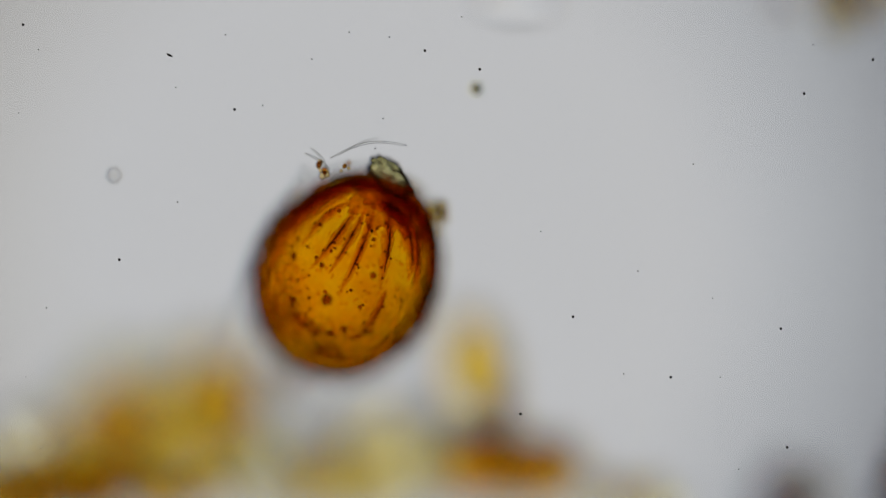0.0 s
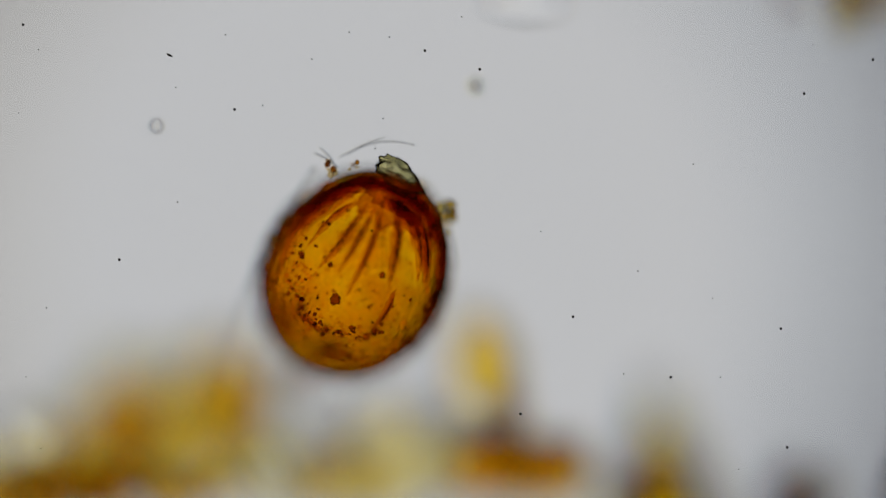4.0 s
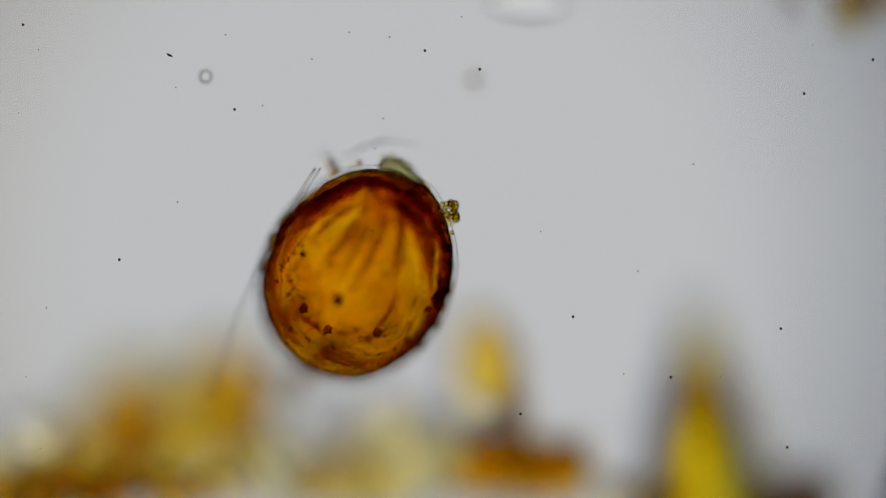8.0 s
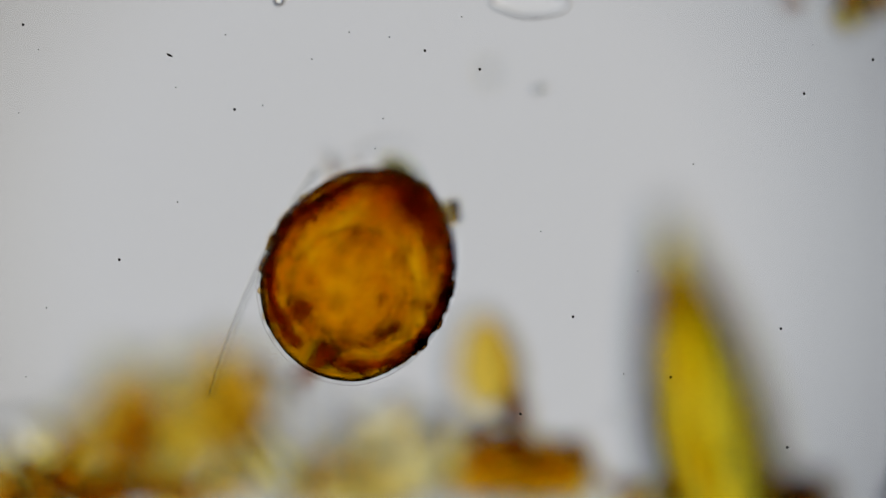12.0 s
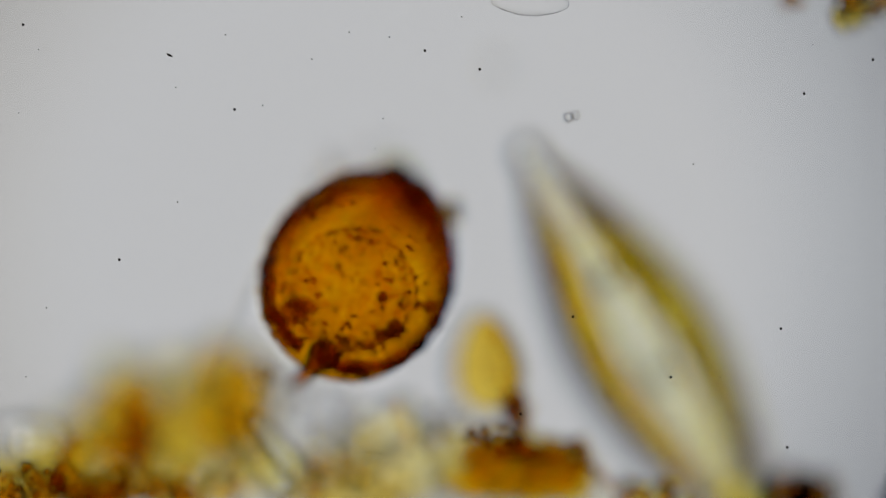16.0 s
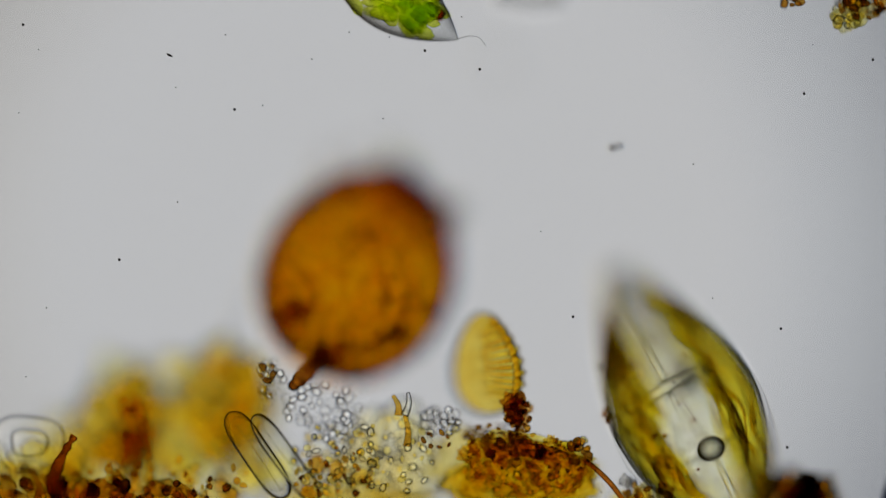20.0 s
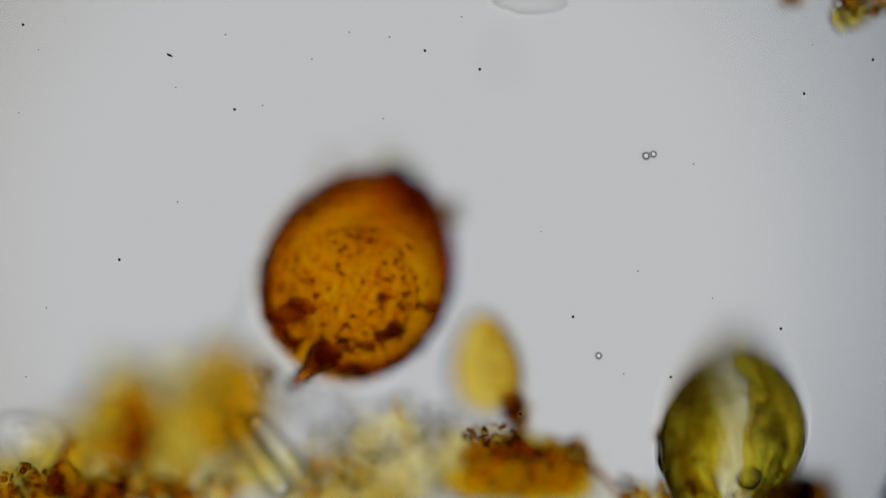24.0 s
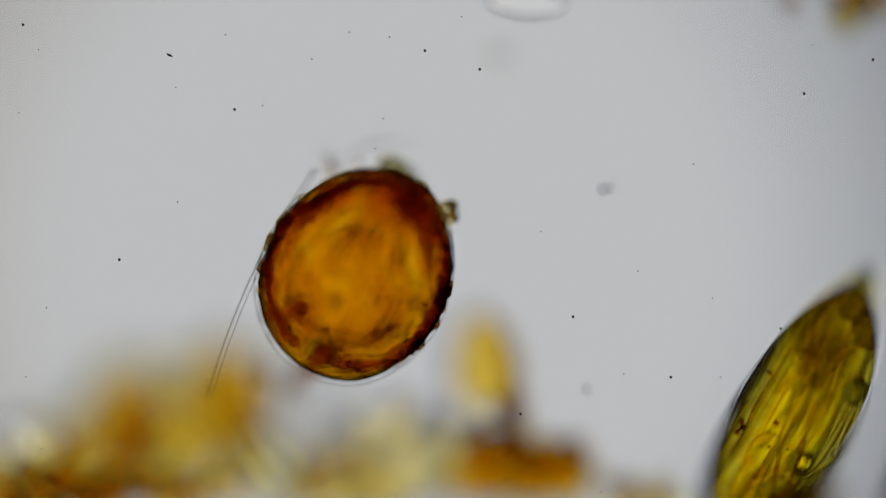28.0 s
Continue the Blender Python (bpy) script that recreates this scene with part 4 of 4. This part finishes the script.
    for sgn in (-1, 1):
        part("pole_nodule", pole, SOFT, root, "bright glassy tip", Matrix.Translation((0, sgn * 0.957 * BOAT_HALF, 0)) @ Matrix.Scale(18 * P, 4))
    for sgn in (-1, 1):
        for k, (lift, deep, s0, s1) in enumerate(((-0.75, 0.72, -0.6, 0.7), (0.15, 0.66, -0.75, 0.78), (0.8, 0.74, -0.65, 0.72), (0.5, 0.86, -0.8, 0.82))):
            pts = []
            for e in np.linspace(s0, s1, 40):
                p = boat_place(e, lift + 0.12 * math.sin(e * 9 + k), deep + 0.05 * math.sin(e * 14 + 2 * k + sgn))
                pts.append(Vector((p.x * sgn, p.y, p.z)))
            part("strand", tube("strand", pts, lambda q: (1.8 + 2.8 * math.sin(math.pi * q)) * (1 + 0.6 * noise.noise(Vector((q * 12, k, sgn)))) * P, 8), STRAND, root, "olive strand along the chloroplast")
    drop = blob("oil_droplet", (1, 1, 1), 0, 0.0, 1, 4)
    for x, s, z, r in ((0.003, 0.37, 0.0152, 25), (0.001, -0.10, 0.011, 24), (0.012, 0.12, -0.006, 11), (-0.010, -0.4, -0.004, 13)):
        part("oil_droplet", drop, OIL, root, "round clear oil droplet", Matrix.Translation((x, s * BOAT_HALF, z)) @ Matrix.Scale(r * P, 4))
    for face in (-1, 1):
        for s0, s1 in ((0.05, 0.9), (-0.05, -0.9)):
            pts = [boat_place(s0 + (s1 - s0) * i / 20, face * math.pi / 2, 0.985) for i in range(21)]
            part("raphe", tube("raphe", pts, lambda q: 7.0 * P * (1 - 0.6 * q), 10), SOFT, wall, "fine clear midline slit")
        pts = [boat_place(0.0, face * (math.pi / 2 + e), 0.98) for e in np.linspace(-0.6, 0.6, 13)]
        part("crossbar", tube("crossbar", pts, lambda q: 10 * P * math.sin(math.pi * (0.05 + 0.9 * q)), 10), SOFT, wall, "clear thickened crossbar")
    for sgn in (-1, 1):
        for lift in (-0.35, 0.35):
            pts = [boat_place(s, lift, 0.99) for s in np.linspace(-0.93, 0.93, 50)]
            pts = [Vector((p.x * sgn, p.y, p.z)) for p in pts]
            part("girdle_band", tube("girdle_band", pts, lambda q: 2.4 * P, 6), CLEAR, wall, "fine clear girdle line")
    rnd = random.Random(21)
    base = blob("grain", (1, 1, 1), 3, 0.3, 1.5, 2)
    for k in range(50):
        s, a = rnd.uniform(-0.7, 0.75), rnd.uniform(0, 2 * math.pi)
        part("grain", base, HONEY if k % 4 else GRAIN, root, "", Matrix.Translation(boat_place(s, a, rnd.uniform(0.2, 0.75))) @ Matrix.Scale(rnd.uniform(2, 5.5) * P, 4))
    for k in range(5):
        p = Vector((-(120 + rnd.uniform(-2, 10)) * P, (62 + rnd.uniform(-16, 16)) * P, -(44 + rnd.uniform(-6, 6)) * P))
        part("crumb", base, HONEY if k % 2 else BEAD, root, "pale crumb", Matrix.Translation(p) @ Matrix.Scale(rnd.uniform(4, 8) * P, 4))
    return root


# ---- the green swimmer ----
def green_swimmer():
    root = thing("green_swimmer", Matrix.Translation(at(600, -400, -50)), "bright green spindle-shaped swimming cell", "flagellate")
    def skin(u, v, k=1.0):
        s = -math.cos(math.pi * v)
        a = 2 * math.pi * u
        w = max(0.0, 1 - abs(s) ** 1.9) * k
        return Vector((math.cos(a) * w * 66 * P, s * 150 * P * (0.9 + 0.1 * k), math.sin(a) * w * 46 * P))
    va, fa = grid(40, 60, skin, True)
    part("pellicle", mesh_of("pellicle", va, fa), FRUSTULE, root, "clear outer skin")
    rnd = random.Random(5)
    disc = blob("chloroplast", (0.7, 1.5, 0.4), 2, 0.25, 1.4, 3)
    for k in range(96):
        s = rnd.uniform(-0.6, 0.86)
        v = math.acos(-s) / math.pi
        p = skin(rnd.random(), v, rnd.uniform(0.25, 0.84))
        part("chloroplast", disc, GREEN, root, "", Matrix.Translation(p) @ pose(0, 0, 0, rnd.uniform(-40, 40), rnd.uniform(-60, 60), rnd.uniform(-30, 30)) @ Matrix.Scale(rnd.uniform(11, 20) * P, 4))
    part("eyespot", blob("eyespot", (11 * P, 7 * P, 6 * P), 2, 0.2, 1.2, 2), EYESPOT, root, "orange eyespot", pose(0.003, -0.0215, 0.004))
    part("flagellum", tube("flagellum", bend((0, -0.032, 0), (0.004, -0.043, 0), (0.003, 0, 0)), lambda q: 1.4 * P * (1 - 0.6 * q), 6), CLEAR, root, "fine clear flagellum")
    return root


# ---- loose particles ----
def mote(name, label, material, beads):
    root = thing(name, pose(0, 0, 0), label, "particle")
    base = blob("grain", (1, 1, 1), 1, 0.1, 1.2, 3)
    for x, y, r in beads:
        part("grain", base, material, root, "", Matrix.Translation((x * P, y * P, 0)) @ Matrix.Scale(r * P, 4))
    return root


# dust on the eyepiece window, seen sharp at every focus: places in the field, in grid steps
DUST = [(41, 44), (68, 88), (399, 62), (311, 155), (415, 194), (465, 187), (552, 105), (618, 57), (689, 66), (752, 90), (849, 123), (817, 30),
        (678, 210), (664, 263), (314, 358), (211, 460), (82, 545), (46, 667), (72, 794), (33, 200), (957, 410), (1129, 480), (1014, 561), (1227, 291),
        (1423, 166), (1545, 106), (1439, 79), (1382, 582), (1104, 662), (1187, 668), (1275, 668), (921, 733), (1393, 792), (1307, 831), (490, 560),
        (658, 409), (563, 656), (1064, 871), (1261, 528)]
BOLD = {(41, 44), (415, 194), (752, 90), (211, 460), (1014, 561), (1423, 166), (1545, 106), (1382, 582), (1187, 668), (921, 733), (658, 409), (849, 123), (1393, 792)}


def window_dust():
    root = thing("window_dust", pose(0, 0, 0.033), "scattered black specks of dust in the field", "dust", kind="stuff")
    base = blob("speck", (1, 1, 0.5), 1, 0.2, 1.5, 2)
    for q in DUST:
        part("speck", base, SPECK, root, "", Matrix.Translation(at(*q)) @ Matrix.Scale((2.6 if q in BOLD else 1.35) * P, 4))
    part("speck", base, SPECK, root, "short rod of dust", Matrix.Translation(at(300, 98)) @ pose(0, 0, 0, 0, 0, -25) @ Matrix.Diagonal((6.5 * P, 2 * P, P, 1)))
    return root


shell = brown_shell()
crumb_cluster()
long_hair()
detritus()
ring_cell()
rod_diatom(456, 806, -57, 34, 92, 26, "clear rod-shaped diatom lying in the detritus")
rod_diatom(505, 812, -60, 36, 96, 22, "clear rod-shaped diatom lying in the detritus")
scalloped_cell()
boat = boat_diatom()
swimmer = green_swimmer()
bright_mote = mote("drifting_droplet", "tiny bright droplet drifting in the water", BEAD, ((0, 0, 10),))
pair_mote = mote("drifting_pair", "two tiny pale grains drifting together", CLEAR, ((0, 0, 7), (13, 3, 6)))
dark_mote = mote("drifting_grain", "tiny dark grain hanging in the water", OLIVE, ((0, 0, 11),))
small_mote = mote("drifting_grain", "tiny pale grain hanging in the water", CLEAR, ((0, 0, 6),))
dust = window_dust()


# ---- what moves ----
def boat_pose(t, tx, ty, cx, cy, z, roll, rise=1):
    """The diatom with its tip and middle over two grid places; what its length lacks there, it rises (or dips)."""
    way = Vector(((tx - cx) * P, (cy - ty) * P, 0))
    flat = min(way.length, 0.995 * BOAT_HALF)
    way = way.normalized() * flat
    way.z = rise * math.sqrt(BOAT_HALF ** 2 - flat ** 2)
    y = way.normalized()
    x = y.cross(Vector((0, 0, 1))).normalized()
    m = Matrix((x, y, x.cross(y))).transposed().to_4x4()
    return big(Matrix.Translation(at(cx, cy, z) + drift(t)) @ m @ pose(0, 0, 0, 0, roll, 0))


BOAT = [(0.0, 1130, 1000, 1160, 1440, -84, 52, -1), (2.0, 1145, 870, 1180, 1310, -84, 52, -1), (3.0, 1158, 755, 1195, 1195, -84, 52, -1),
        (5.5, 1180, 612, 1225, 1050, -84, 52, -1), (6.7, 1200, 567, 1245, 1005, -84, 52, -1), (8.0, 1240, 535, 1262, 975, -84, 52, -1),
        (9.1, 1226, 490, 1275, 928, -84, 52, -1), (11.0, 1208, 415, 1283, 850, -90, 50, -1), (12.5, 1156, 335, 1250, 765, -94, 46, -1),
        (13.5, 1050, 295, 1206, 700, -102, 24, 0.2), (14.5, 952, 253, 1163, 636, -102, 0), (15.5, 935, 243, 1153, 624, -100, 0), (16.5, 912, 244, 1147, 620, -92, 0),
        (17.0, 918, 236, 1148, 612, -78, 0), (17.5, 938, 243, 1152, 620, -71, 0), (18.0, 948, 288, 1152, 646, -73, 0),
        (18.5, 956, 350, 1152, 658, -69, 0), (19.0, 995, 393, 1174, 688, -62, 2), (19.5, 1044, 433, 1199, 710, -58, 3),
        (20.0, 1082, 475, 1217, 735, -54, 5), (20.5, 1140, 505, 1248, 750, -50, 6), (21.0, 1205, 525, 1268, 765, -45, 8),
        (21.5, 1225, 545, 1270, 768, -42, 14), (23.5, 1285, 590, 1293, 775, -31, 23), (24.0, 1290, 598, 1294, 778, -28, 26),
        (25.0, 1300, 595, 1300, 786, -28, 36), (25.5, 1322, 570, 1308, 788, -25, 42), (26.0, 1368, 532, 1322, 775, -22, 48),
        (26.5, 1418, 515, 1338, 768, -20, 53), (27.0, 1464, 502, 1354, 764, -18, 60), (28.0, 1532, 482, 1396, 758, -19, 74)]


def ride(ob, rows, turn=0.0):
    walk(ob, [(t, big(Matrix.Translation(at(px, py, z) + drift(t)) @ pose(0, 0, 0, 0, 0, turn))) for t, px, py, z in rows])


def motions():
    walk(boat, [(r[0], boat_pose(*r)) for r in BOAT])
    walk(swimmer, [(t, big(Matrix.Translation(at(px, py, -52)) @ pose(0, 0, 0, 0, 12, turn))) for t, px, py, turn in (
        (0.0, 480, -460, 60), (19.0, 480, -460, 60), (19.8, 560, -260, 60), (19.9, 620, -140, 60), (20.0, 688, -12, 56), (20.1, 842, 151, 34), (20.2, 952, 385, 24),
        (20.3, 1056, 556, 46), (20.4, 1226, 592, 64), (20.5, 1452, 602, 84), (20.6, 1690, 590, 86), (20.8, 1950, 580, 84), (22.0, 2150, 580, 80), (28.0, 2150, 580, 80))])
    ride(bright_mote, [(0.0, 200, 310, 16), (1.2, 222, 307, 15), (2.0, 242, 287, 14), (3.0, 257, 250, 12), (5.5, 307, 202, 7), (6.7, 327, 186, 4),
                       (8.0, 363, 135, 0), (9.5, 408, 101, 1), (11.0, 450, 60, -5), (12.0, 493, 0, -15), (12.5, 515, -40, -17), (16.0, 640, -300, -31), (28.0, 640, -320, -31)])
    ride(pair_mote, [(0.0, 700, -200, -20), (10.0, 900, -60, -25), (12.5, 960, 190, -28), (14.5, 985, 210, -30), (15.5, 1000, 208, -33), (16.5, 1014, 206, -35), (17.0, 1024, 186, -36),
                     (18.5, 1054, 213, -40), (20.0, 1083, 262, -42), (21.0, 1080, 260, -42), (24.0, 1144, 276, -38), (25.0, 1150, 275, -32), (26.0, 1130, 286, -25),
                     (27.0, 1102, 314, -18), (28.0, 1068, 335, -14)])
    ride(dark_mote, [(0.0, 843, 158, 50), (3.0, 843, 155, 51), (8.0, 838, 143, 52), (11.0, 858, 135, 54), (28.0, 880, 100, 60)])
    ride(small_mote, [(0.0, 1100, 760, -40), (18.0, 1065, 680, -40), (21.0, 1060, 638, -42), (24.0, 1060, 630, -38), (25.0, 1053, 628, -32), (26.0, 1036, 642, -24), (27.0, 1044, 666, -18), (28.0, 1040, 690, -14)])
    walk(dust, [(t, big(pose(dx * P, -dy * P, z * 0.001))) for t, z, dx, dy in FOCUS])


motions()
